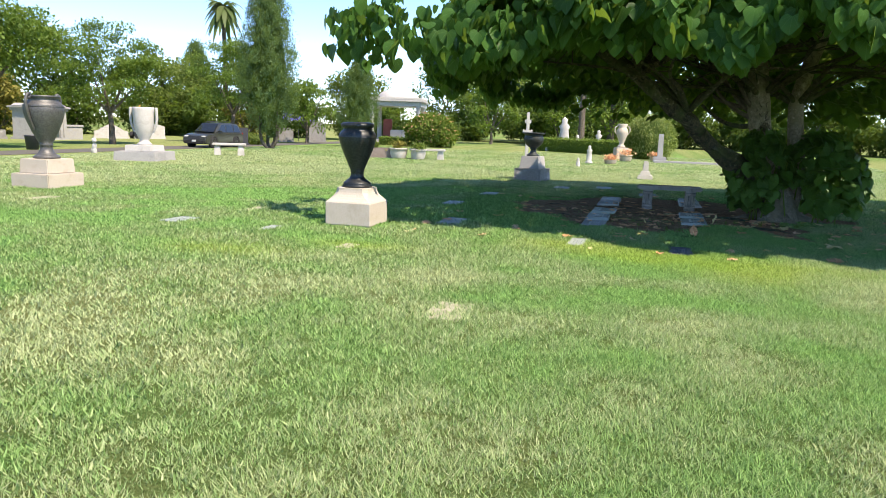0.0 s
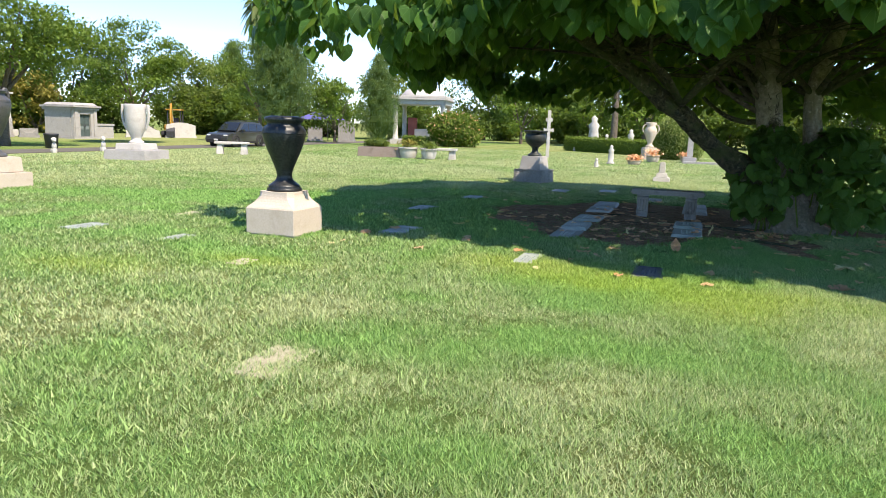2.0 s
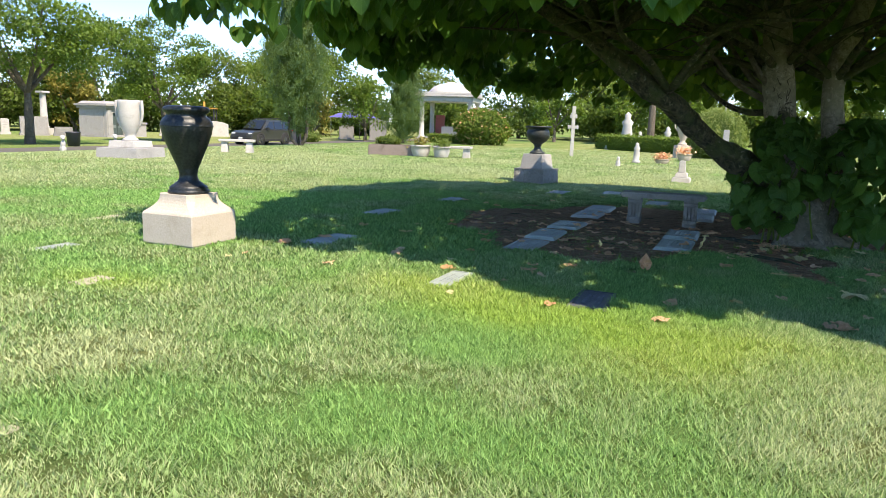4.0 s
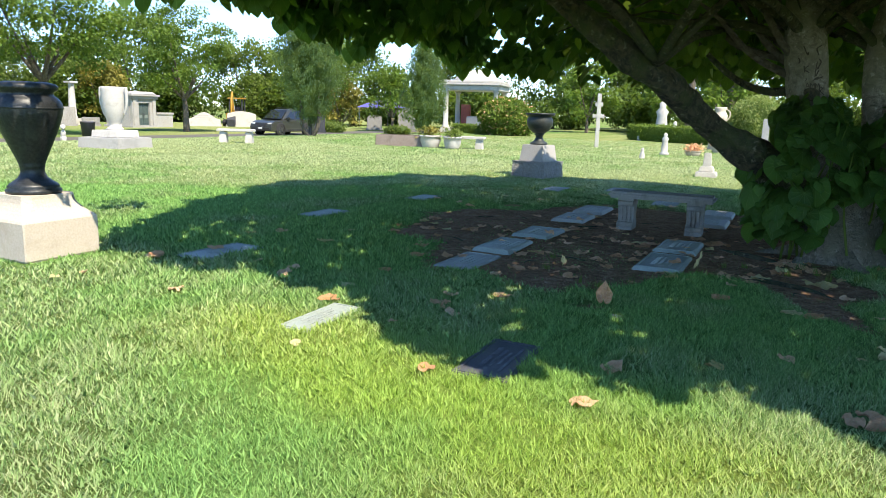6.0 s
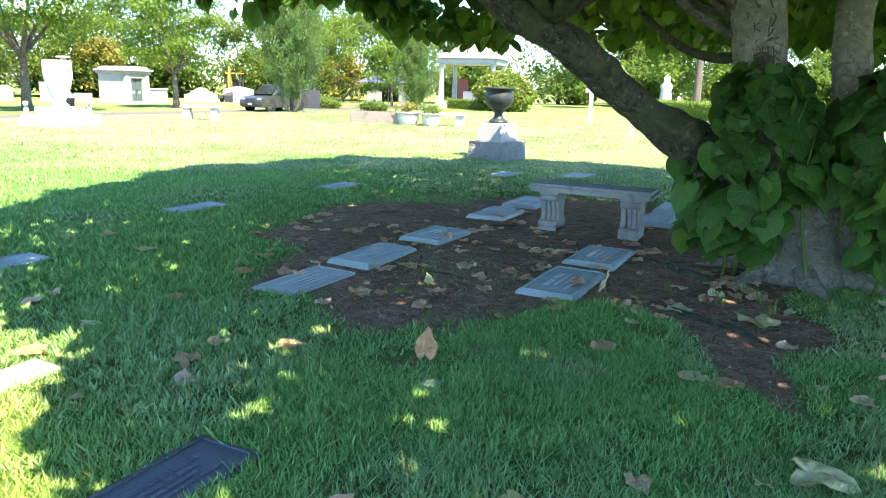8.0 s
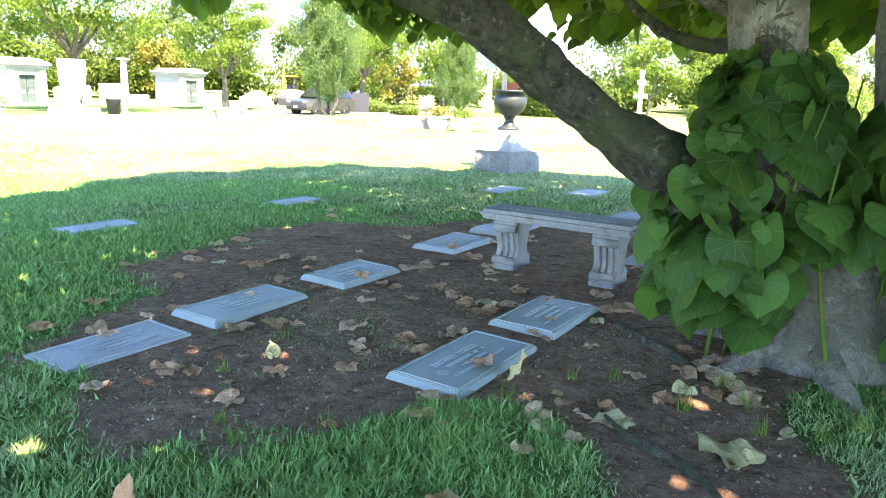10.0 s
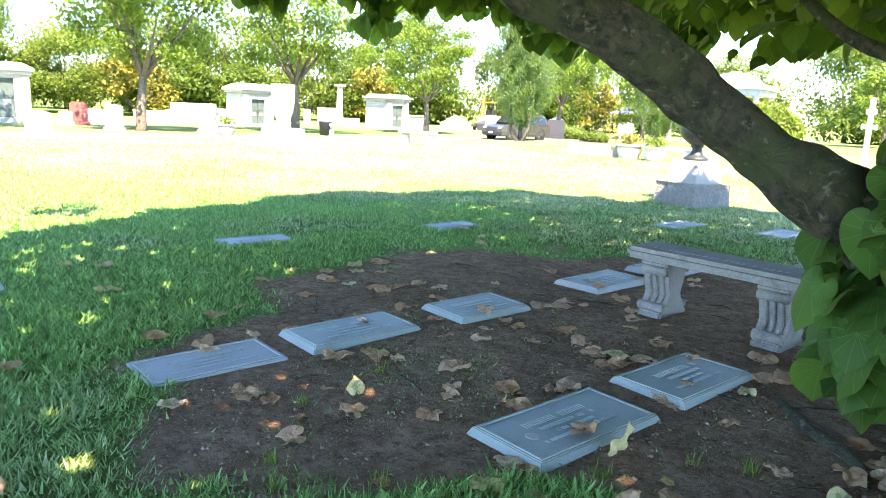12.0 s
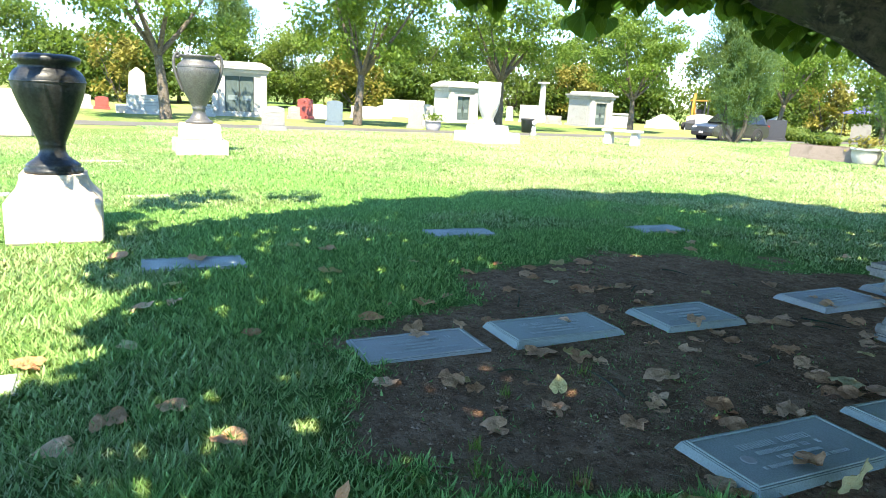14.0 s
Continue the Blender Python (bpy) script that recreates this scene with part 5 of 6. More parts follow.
def shrub(name, label, m, w, d, h, mat, seed, n=2600, size=0.11, boxy=0.0, category="bush", flowers=0, bm_core=True):
    """A dense bush: leaf faces over an uneven body; boxy > 0 gives clipped sides."""
    r = np.random.default_rng(seed)
    t = thing(name, label, category, m)
    if boxy:
        side = r.integers(0, 5, n)
        x, y, z = r.uniform(-w / 2, w / 2, n), r.uniform(-d / 2, d / 2, n), r.uniform(0.02, h, n)
        x = np.where(side == 0, -w / 2, np.where(side == 1, w / 2, x))
        y = np.where(side == 2, -d / 2, np.where(side == 3, d / 2, y))
        z = np.where(side == 4, h, z)
        p = np.stack([x, y, z], -1) + r.normal(0, 0.035, (n, 3))
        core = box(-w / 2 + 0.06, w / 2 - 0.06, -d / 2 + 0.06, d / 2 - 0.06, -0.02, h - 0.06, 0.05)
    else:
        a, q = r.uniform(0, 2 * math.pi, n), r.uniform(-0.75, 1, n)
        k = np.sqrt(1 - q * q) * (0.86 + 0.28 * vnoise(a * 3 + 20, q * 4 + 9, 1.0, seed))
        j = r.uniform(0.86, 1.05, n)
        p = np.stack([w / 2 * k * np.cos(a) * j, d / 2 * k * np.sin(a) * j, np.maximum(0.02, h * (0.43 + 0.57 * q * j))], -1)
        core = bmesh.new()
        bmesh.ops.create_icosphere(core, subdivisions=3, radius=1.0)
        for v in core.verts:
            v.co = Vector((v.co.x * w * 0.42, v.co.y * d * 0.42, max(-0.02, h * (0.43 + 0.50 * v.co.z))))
    # the solid body under the leaf faces is a darker green than they are
    part("dark_inner_growth", core, M_LEAF_DARK, t)
    rot = turns(n, r.uniform(-1.3, 1.3, n))
    v, f = scatter(OVAL, OVAL_F, p, rot, size * r.uniform(0.6, 1.4, n))
    soup("foliage", v, f, mat, t)
    if flowers:
        i = r.choice(n, flowers, False)
        v, f = scatter(OVAL * np.array([1.6, 0.9, 1]), OVAL_F, p[i] * 1.02, turns(flowers, r.uniform(-1, 1, flowers)), 0.17 * r.uniform(0.7, 1.3, flowers))
        soup("blossoms", v, f, M_FLOWER, t, "peach and yellow blossoms")
    return t


def put(proto, spots, group=""):
    """Stand copies of a tree at (x, y, scale); the first spot takes the tree itself."""
    for i, (x, y, s) in enumerate(spots):
        ob = proto if i == 0 else copy_thing(proto, Matrix())
        ob.matrix_basis = far_west(pose(x, y, 0, 0, 0, (i * 77 + x * 13) % 360)) @ Matrix.Scale(s, 4)
        if group:
            ob["group"] = group


put(leafy_tree("lawn_tree", "feathery bright green tree beside the lane", 7.6, 3.4, 2.9, M_LEAF_FAR, 71, 62, 230, 0.17, 0.4, None, 0.25),
    [(-35.5, 13.7, 1.4), (-35.5, 32.6, 1.3), (-34, 55.0, 1.1)], "trees along the lane")
put(leafy_tree("lawn_tree", "light green fork-trunked tree beside the lane", 7.2, 3.2, 2.6, M_LEAF_FAR, 72, 60, 230, 0.17, -0.3, None, 0.25),
    [(-34.8, 23.4, 1.38), (-36.0, 43.2, 1.12), (-37, 3.0, 1.4)], "trees along the lane")
put(conifer("juniper", "bushy grey-green juniper with several bare stems", 9.6, 1.75, 73, M_CYPRESS, 4, 44, 0.8), [(-21.4, 37.2, 1.0)])
put(conifer("cypress", "narrow dark green cypress on the lawn", 6.3, 1.5, 74, M_CYPRESS, 1, 34, 0.2), [(-20.2, 47.6, 0.97), (-70, 34, 1.9), (-75, 23, 2.1), (-60, 88, 1.9)], "cypresses")
put(leafy_tree("wood_tree", "dark evergreen tree at the cemetery's edge", 8.5, 4.6, 1.2, M_LEAF_DARK, 75, 60, 190, 0.31),
    [(-66, 17, 0.9), (-64, 38, 1.0), (-60, 60, 1.25), (-44, 76, 1.1), (-24, 86, 1.1), (-6, 88, 1.05), (6, 84, 1.0), (20, 80, 1.0), (-70, 4, 0.95), (-72, 50, 1.1), (-14, 92, 1.1), (14, 74, 0.8)], "edge trees")
put(leafy_tree("wood_tree", "olive green tree at the cemetery's edge", 7.4, 4.0, 1.0, M_LEAF_OLIVE, 76, 58, 190, 0.30),
    [(-63, 27, 0.9), (-60, 48, 1.0), (-52, 68, 1.15), (-34, 82, 1.1), (-14, 82, 0.95), (0, 90, 1.0), (12, 88, 1.0), (27, 78, 1.0), (-66, -6, 0.95), (-70, 62, 1.2), (-56, 80, 1.2), (-76, 12, 0.95), (-77, 30, 1.1), (-74, 43, 1.0)], "edge trees")
put(leafy_tree("wood_tree", "golden-leaved small tree at the cemetery's edge", 4.6, 2.6, 0.4, M_LEAF_GOLD, 77, 24, 100, 0.32), [(-58, 31, 1.15), (-56, 53, 1.1), (-60, 12, 1.1), (-40, 68, 1.0)], "edge trees")
put(leafy_tree("small_tree", "small round light green tree", 5.0, 2.2, 1.4, M_LEAF_FAR, 78, 30, 100, 0.26), [(-29.5, 60, 1.1), (-15, 68, 1.2), (-4, 70, 1.25), (-9, 72, 1.2)], "small trees")
put(palm("palm", "tall fan palm with a shaggy head", 13.0, 79), [(-50.3, 80, 1.19), (-84, 38, 1.1), (-147.7, 32.8, 1.22), (-147.5, 34.8, 0.76), (-146, 41.7, 0.7), (-136, 73.4, 0.88)], "palms")
put(palm("palm", "palm with a stout bare trunk", 9.0, 80), [(-6.2, 66, 1.0), (-3.8, 70, 1.0)], "palms")
shrub("rose_bush", "large rose bush covered in peach and yellow blossoms", pose(-16.1, 51.8, 0), 3.9, 3.0, 2.5, M_HEDGE, 81, 5200, 0.17, flowers=420)
shrub("clipped_hedge", "long low clipped green hedge", pose(-4.2, 51.5, 0, 0, 0, -40), 9.5, 1.6, 0.95, M_HEDGE, 82, 9000, 0.10, 1.0, "hedge")
shrub("topiary_bush", "round clipped topiary bush", pose(-0.15, 45.2, 0), 3.0, 3.0, 2.65, M_TOPIARY, 83, 9000, 0.09)
shrub("clipped_hedge", "low clipped hedge before the white pavilion", pose(-19.4, 53.0, 0), 2.4, 0.8, 0.6, M_HEDGE, 84, 2200, 0.09, 1.0, "hedge")
shrub("bush", "green mound of ground cover", pose(-31.0, 52.5, 0), 3.4, 2.2, 0.9, M_LEAF_OLIVE, 85, 1500, 0.14)

shrubs = leafy_tree("thicket", "dense dark thicket closing the cemetery's edge", 4.2, 3.6, 0.2, M_LEAF_DARK, 86, 44, 150, 0.34)
put(shrubs, [(-68, -2, 1.1), (-66, 8, 1.2), (-64, 14, 1.1), (-63, 21, 1.2), (-62, 34, 1.2), (-61, 42, 1.1), (-60, 54, 1.2), (-57, 62, 1.2), (-52, 72, 1.2), (-46, 70, 1.1), (-40, 78, 1.2), (-30, 80, 1.2), (-20, 80, 1.1), (-12, 78, 1.1), (-5, 82, 1.2),
             (3, 80, 1.1), (9, 80, 1.1), (17, 76, 1.1), (24, 74, 1.2), (32, 66, 1.1), (38, 60, 1.1)], "edge thickets")

# ---- tombs and stones farther off ----
M_CUT = surface("shallow_cut_lines", (0.30, 0.29, 0.27), (0.38, 0.37, 0.35), (0.24, 0.23, 0.21), 60, 5.0, 0.9)
M_PINK = surface("pinkish_concrete", (0.20, 0.155, 0.13), (0.29, 0.24, 0.205), (0.13, 0.10, 0.085), 60, 3.0, 0.9, 0, 0.5, 0.004, 0.6)
M_DOOR = surface("grey_green_bronze_door", (0.055, 0.085, 0.08), (0.095, 0.13, 0.122), (0.04, 0.06, 0.06), 30, 3.0, 0.6, 0.2)
M_RED = surface("red_granite", (0.26, 0.05, 0.04), (0.36, 0.09, 0.07), (0.2, 0.04, 0.03), 80, 3.0, 0.4)
M_GREY = surface("mid_grey_granite", (0.17, 0.168, 0.16), (0.29, 0.285, 0.27), (0.13, 0.13, 0.12), 80, 2.0, 0.8)
M_BLUE = surface("blue_grey_granite", (0.09, 0.125, 0.15), (0.15, 0.19, 0.215), (0.08, 0.10, 0.12), 80, 3.0, 0.45)
M_DARKST = surface("black_granite", (0.02, 0.023, 0.028), (0.045, 0.048, 0.056), (0.03, 0.03, 0.035), 80, 3.0, 0.55)
M_GLASS = surface("dark_door_glass", (0.13, 0.17, 0.165), (0.20, 0.24, 0.235), (0.10, 0.13, 0.13), 30, 3.0, 0.35)


def mausoleum(m, w, d, h, door, label, mat, roof="slab", side=0.0):
    """A small stone tomb house; its front faces +x."""
    t = thing("mausoleum", label, "mausoleum", m)
    dw, dh, dz = door
    part("base_course", box(-d - 0.12, 0.12, -w / 2 - 0.12, w / 2 + 0.12, -0.05, dz, 0.02), mat, t)
    bz = h - 0.55
    part("wall", box(-d, -0.30, -w / 2, w / 2, dz, bz, 0.02, 0.03), mat, t)
    for y0, y1 in ((-w / 2 + 0.02, -dw / 2), (dw / 2, w / 2 - 0.02)):
        part("wall", box(-0.30, 0.0, y0, y1, dz, bz, 0.02), mat, t)
    part("lintel", box(-0.30, 0.003, -dw / 2, dw / 2, dz + dh, bz, 0.01), mat, t)
    for y in (-w / 2 + 0.22, w / 2 - 0.22):
        part("pilaster", box(0.0, 0.08, y - 0.16, y + 0.16, dz, bz, 0.015, 0.012), mat, t)
    part("cornice", box(-d - 0.10, 0.16, -w / 2 - 0.10, w / 2 + 0.10, bz, bz + 0.18, 0.03), mat, t)
    part("cornice", box(-d - 0.22, 0.28, -w / 2 - 0.22, w / 2 + 0.22, bz + 0.18, bz + 0.34, 0.04), mat, t)
    if roof == "hip":
        part("roof", box(-d - 0.22, 0.28, -w / 2 - 0.22, w / 2 + 0.22, bz + 0.34, h + 0.08, 0.02, 0.55), mat, t)
    else:
        part("roof", box(-d - 0.05, 0.10, -w / 2 - 0.05, w / 2 + 0.05, bz + 0.34, h, 0.04, 0.2), mat, t)
    for s in (-1, 1):
        dr = part("door", box(-0.22, -0.16, min(0, s * dw / 2) + 0.01, max(0, s * dw / 2) - 0.01, dz + 0.01, dz + dh - 0.01, 0.01), M_DOOR, t, "grey-green bronze door leaf")
        for k, (z0, z1) in enumerate(((0.08, 0.26), (0.32, 0.46), (0.55, 0.92))):
            part("door_panel", box(-0.165, -0.145, s * dw * 0.25 - dw * 0.15, s * dw * 0.25 + dw * 0.15, dz + dh * z0, dz + dh * z1, 0.008), M_GLASS if k == 1 else M_DOOR, dr)
        part("handle", tube([(-0.15, s * 0.06, dz + dh * 0.42), (-0.10, s * 0.06, dz + dh * 0.48), (-0.15, s * 0.06, dz + dh * 0.56)], (0.018, 0.018), 6), M_DARKST, dr)
    if side:
        part("side_wall", box(-0.6, -0.2, w / 2 + 0.12, w / 2 + side, -0.05, 0.95, 0.03), mat, t)
        part("side_cap", box(-0.66, -0.14, w / 2 + 0.12, w / 2 + side + 0.06, 0.95, 1.12, 0.03), mat, t)
    return t


def headstone(m, w, d, h, mat, label, top="round", base=0.18, name="headstone"):
    """An upright stone on a footing; the top is arched, flat or shouldered."""
    t = thing(name, label, "headstone", m, "")
    part("footing", box(-d / 2 - 0.09, d / 2 + 0.09, -w / 2 - 0.08, w / 2 + 0.08, -0.03, base, 0.02), mat, t)
    pts = [(-w / 2, base)]
    for k in range(13):
        s = k / 12
        y = -w / 2 + w * s
        if top == "round":
            z = h - 0.10 * w * (2 * s - 1) ** 2
        elif top == "ogee":
            z = h - 0.22 * w * (0.5 - 0.5 * math.cos(2 * math.pi * abs(s - 0.5)))
        else:
            z = h
        pts.append((y, z))
    pts.append((w / 2, base))
    bm = bmesh.new()
    a = [bm.verts.new((d / 2, y, z)) for y, z in pts]
    b = [bm.verts.new((-d / 2, y, z)) for y, z in pts]
    bm.faces.new(a)
    bm.faces.new(b[::-1])
    for i in range(len(pts)):
        j = (i + 1) % len(pts)
        bm.faces.new((a[j], a[i], b[i], b[j]))
    bmesh.ops.recalc_face_normals(bm, faces=bm.faces[:])
    bmesh.ops.bevel(bm, geom=[e for e in bm.edges if len(e.link_faces) == 2 and e.calc_face_angle(0) > 0.7], offset=0.015, segments=2, affect="EDGES")
    part("stone", bm, mat, t)
    if h < 1.3 and w > 0.5:
        for k in range(3):
            z = base + (h - base) * (0.72 - 0.18 * k)
            part("inscription", box(d / 2 - 0.002, d / 2 + 0.006, -w * (0.34 - 0.06 * k), w * (0.34 - 0.06 * k), z - 0.022, z + 0.014, 0.002, 0, 1), M_CUT if mat in (M_GREY, M_WHITE, M_CREAM) else mat, t, "worn unreadable lettering")
    return t


def facing(x, y, to=(2.7, 11.0)):
    """The pose at x, y whose +x side looks to the walk's end."""
    return pose(x, y, float(drop(x)), 0, 0, math.degrees(math.atan2(to[1] - y, to[0] - x)))


mausoleum(pose(-39.9, 18.0, -0.37, 0, 0, -8), 3.1, 3.2, 3.0, (1.6, 2.0, 0.27), "white stone mausoleum with grey-green bronze double doors", M_WHITE, "hip")
mausoleum(pose(-41.4, 33.2, -0.37, 0, 0, 0), 2.3, 2.5, 2.7, (0.95, 1.6, 0.18), "white stone mausoleum with a dark door", M_WHITE, "hip")
mausoleum(pose(-42.4, 45.6, -0.37, 0, 0, 0), 2.2, 2.9, 2.65, (1.0, 1.65, 0.15), "grey granite mausoleum with a dark bronze door and side wall", M_GRANITE, "slab", 1.8)

for x, y, w, d, h, mat, label, top in (
        (-21.4, 16.05, 0.75, 0.18, 0.82, M_GREY, "grey granite upright headstone with worn lines of lettering", "round"),
        (-39.0, 21.6, 0.88, 0.27, 1.2, M_RED, "polished red granite upright headstone", "round"),
        (-34.0, 21.9, 0.83, 0.24, 1.28, M_BLUE, "blue-grey granite headstone with an arched top", "round"),
        (-33.0, 26.1, 0.76, 0.3, 1.37, M_GREY, "grey upright granite headstone", "flat"),
        (-35.0, 27.6, 1.04, 0.3, 1.29, M_CREAM, "beige stone upright headstone", "round"),
        (-40.1, 22.7, 1.22, 0.37, 0.88, M_WHITE, "low white headstone on the lawn", "round"),
        (-38.4, 20.8, 0.67, 0.24, 0.73, M_GREY, "small grey headstone on the lawn", "round"),
        (-44.5, 27.2, 1.95, 0.49, 0.81, M_WHITE, "low wide white tombstone", "flat"),
        (-45.1, 28.8, 0.98, 0.43, 0.92, M_WHITE, "low white tombstone near others", "round"),
        (-49.6, 32.1, 3.17, 1.1, 1.32, M_WHITE, "wide white stone family tomb", "flat"),
        (-48.8, 36.9, 1.59, 0.37, 1.16, M_GREY, "grey granite headstone with an arched top", "round"),
        (-47.6, 42.5, 1.83, 0.61, 1.4, M_ROUGH, "rough grey granite family stone", "flat"),
        (-46.0, 43.7, 1.22, 0.37, 0.67, M_GREY, "low grey granite headstone", "flat"),
        (-49.4, 39.8, 1.34, 0.37, 1.1, M_GREY, "grey granite upright headstone", "round"),
        (-50.0, 41.9, 0.55, 0.55, 1.2, M_WHITE, "small white stone pillar", "round"),
        (-44.3, 53.5, 2.68, 0.49, 1.2, M_WHITE, "white stone headstone with a shouldered top", "ogee"),
        (-42.1, 55.7, 2.44, 0.61, 1.34, M_WHITE, "broad white tombstone on the lawn", "round"),
        (-38.2, 15.9, 0.85, 0.37, 0.67, M_WHITE, "small white headstone on the lawn", "round"),
        (-38.9, 13.0, 2.0, 0.61, 1.0, M_WHITE, "wide white family headstone", "flat"),
        (-44.3, 10.8, 0.73, 0.3, 0.76, M_RED, "small red granite headstone", "round"),
        (-45.1, 9.8, 0.85, 0.37, 0.85, M_WHITE, "white headstone among other graves", "round"),
        (-30.6, 50.8, 1.22, 0.43, 1.34, M_DARKST, "black granite headstone with a grey frame", "flat"),
        (-36.6, 58.0, 1.22, 0.73, 1.59, M_WHITE, "white stone tomb with a domed top", "ogee"),
        (-33.5, 63.5, 1.34, 0.61, 1.34, M_GREY, "grey headstone beneath small trees", "round"),
        (-31.1, 65.3, 1.59, 0.61, 1.95, M_GREY, "tall grey headstone beneath trees", "round")):
    headstone(facing(x, y), w, d, h, mat, label, top)


def obelisk(m, w, h, label, mat):
    t = thing("obelisk", label, "obelisk", m)
    part("base", box(-w * 1.1, w * 1.1, -w * 1.1, w * 1.1, -0.03, 0.4, 0.02), mat, t)
    part("shaft", box(-w / 2, w / 2, -w / 2, w / 2, 0.4, h - 0.3, 0.015, w * 0.12), mat, t)
    part("point", box(-w * 0.38, w * 0.38, -w * 0.38, w * 0.38, h - 0.3, h, 0.0, w * 0.36), mat, t)


obelisk(pose(-40.4, 12.6, -0.37), 1.0, 2.45, "white stone obelisk among headstones", M_WHITE)

col = thing("column", "plain white memorial column on a square base", "column", pose(-48.8, 44.3, 0) @ Matrix.Diagonal((0.8, 0.8, 1.15, 1)))
part("base", box(-0.6, 0.6, -0.6, 0.6, -0.03, 0.45, 0.03), M_WHITE, col)
part("shaft", lathe([(0.42, 0.45), (0.44, 0.55), (0.36, 0.62), (0.27, 2.7), (0.29, 2.76), (0, 2.76)], 24), M_WHITE, col, "", True)
part("capital", box(-0.46, 0.46, -0.46, 0.46, 2.76, 2.9, 0.03), M_WHITE, col)


def pavilion():
    t = thing("pavilion", "white stone pavilion with columns and a low dome", "pavilion", pose(-20.2, 55.8, 0, 0, 0, 12) @ Matrix.Diagonal((0.82, 0.82, 0.98, 1)))
    part("floor_slab", box(-2.7, 2.7, -2.7, 2.7, -0.05, 0.35, 0.03), M_WHITE, t)
    prof = [(0.30, 0.35), (0.30, 0.5), (0.24, 0.55), (0.20, 2.9), (0.26, 2.95), (0.30, 3.1), (0, 3.1)]
    for x in (-2.25, 2.25):
        for y in (-2.25, 2.25):
            part("column", lathe([(r, z) for r, z in prof], 20, x, y), M_WHITE, t, "", True)
    part("architrave", box(-2.6, 2.6, -2.6, 2.6, 3.1, 3.45, 0.03), M_WHITE, t)
    part("cornice", box(-2.8, 2.8, -2.8, 2.8, 3.45, 3.62, 0.05), M_WHITE, t)
    part("cornice", box(-2.65, 2.65, -2.65, 2.65, 3.62, 3.82, 0.05), M_WHITE, t)
    part("dome", lathe([(2.1, 3.8), (2.05, 3.95), (1.7, 4.25), (1.1, 4.48), (0.45, 4.58), (0.4, 4.66), (0, 4.68)], 32), M_WHITE, t, "", True)
    part("tomb_chest", box(-0.6, 0.6, -1.1, 1.1, 0.35, 1.2, 0.04), M_WHITE, t)
    part("back_stone", box(-1.7, -0.8, 1.3, 1.6, 0.35, 2.1, 0.04), M_RED, t, "reddish stone panel")


pavilion()


def tall_cross(m, h, label, mat):
    t = thing("memorial_cross", label, "cross", m)
    part("post", box(-0.09, 0.09, -0.09, 0.09, -0.03, h, 0.02), mat, t)
    for z, w in ((h * 0.80, 0.13), (h * 0.585, 0.22)):
        part("arm", box(-w, w, -0.075, 0.075, z - 0.08, z + 0.08, 0.02), mat, t)
        for s in (-1, 1):
            part("arm_end", box(s * w - 0.05, s * w + 0.05, -0.07, 0.07, z - 0.11, z + 0.11, 0.03), mat, t)


tall_cross(pose(-6.7, 39.8, 0, 0, 0, 12), 2.5, "tall white memorial cross with two short cross-bars", M_WHITE)

grey_cross = thing("grave_cross", "grey stone cross on a square foot", "cross", pose(0.5, 41.0, 0))
part("foot", box(-0.35, 0.35, -0.25, 0.25, -0.03, 0.3, 0.03), M_GRANITE, grey_cross)
part("post", box(-0.15, 0.15, -0.1, 0.1, 0.3, 1.55, 0.02, 0.02), M_GRANITE, grey_cross)

tall_vase = thing("urn", "pale stone two-handled vase on a square pedestal", "urn", pose(-1.7, 43.6, 0, 0, 0, 20))
part("pedestal", box(-0.38, 0.38, -0.38, 0.38, -0.03, 0.68, 0.03, 0.03), M_CREAM, tall_vase)
part("body", lathe([(0, 0.68), (0.24, 0.68), (0.22, 0.78), (0.12, 0.86), (0.14, 0.95), (0.24, 1.2), (0.33, 1.5), (0.34, 1.66), (0.26, 1.8), (0.22, 1.88), (0.30, 2.02), (0.27, 2.06), (0, 2.04)], 28), M_CREAM, tall_vase, "", True)
for sd in (-1, 1):
    part("handle", tube([(sd * 0.30, 0, 1.4), (sd * 0.45, 0, 1.62), (sd * 0.42, 0, 1.85), (sd * 0.27, 0, 1.95)], (0.03, 0.035, 0.03), 8), M_CREAM, tall_vase, "", True)


def statue(m, h, label, sitting=True):
    """A small white garden statue as one plain rounded shape."""
    prof = [(0, 0), (0.26, 0), (0.27, 0.08), (0.22, 0.12), (0.24, 0.3), (0.20, 0.5), (0.13, 0.62), (0.15, 0.72), (0.16, 0.82), (0.12, 0.94), (0, 1.0)] if sitting else \
        [(0, 0), (0.20, 0), (0.20, 0.1), (0.13, 0.14), (0.15, 0.4), (0.12, 0.62), (0.16, 0.72), (0.07, 0.82), (0.09, 0.92), (0, 1.0)]
    ob = part("statue", lathe([(r * h, z * h) for r, z in prof], 20), M_WHITE, None, "", True)
    ob.matrix_basis = m @ Matrix.Diagonal((1.0, 0.72, 1, 1))
    return tagged(ob, label, "statue")


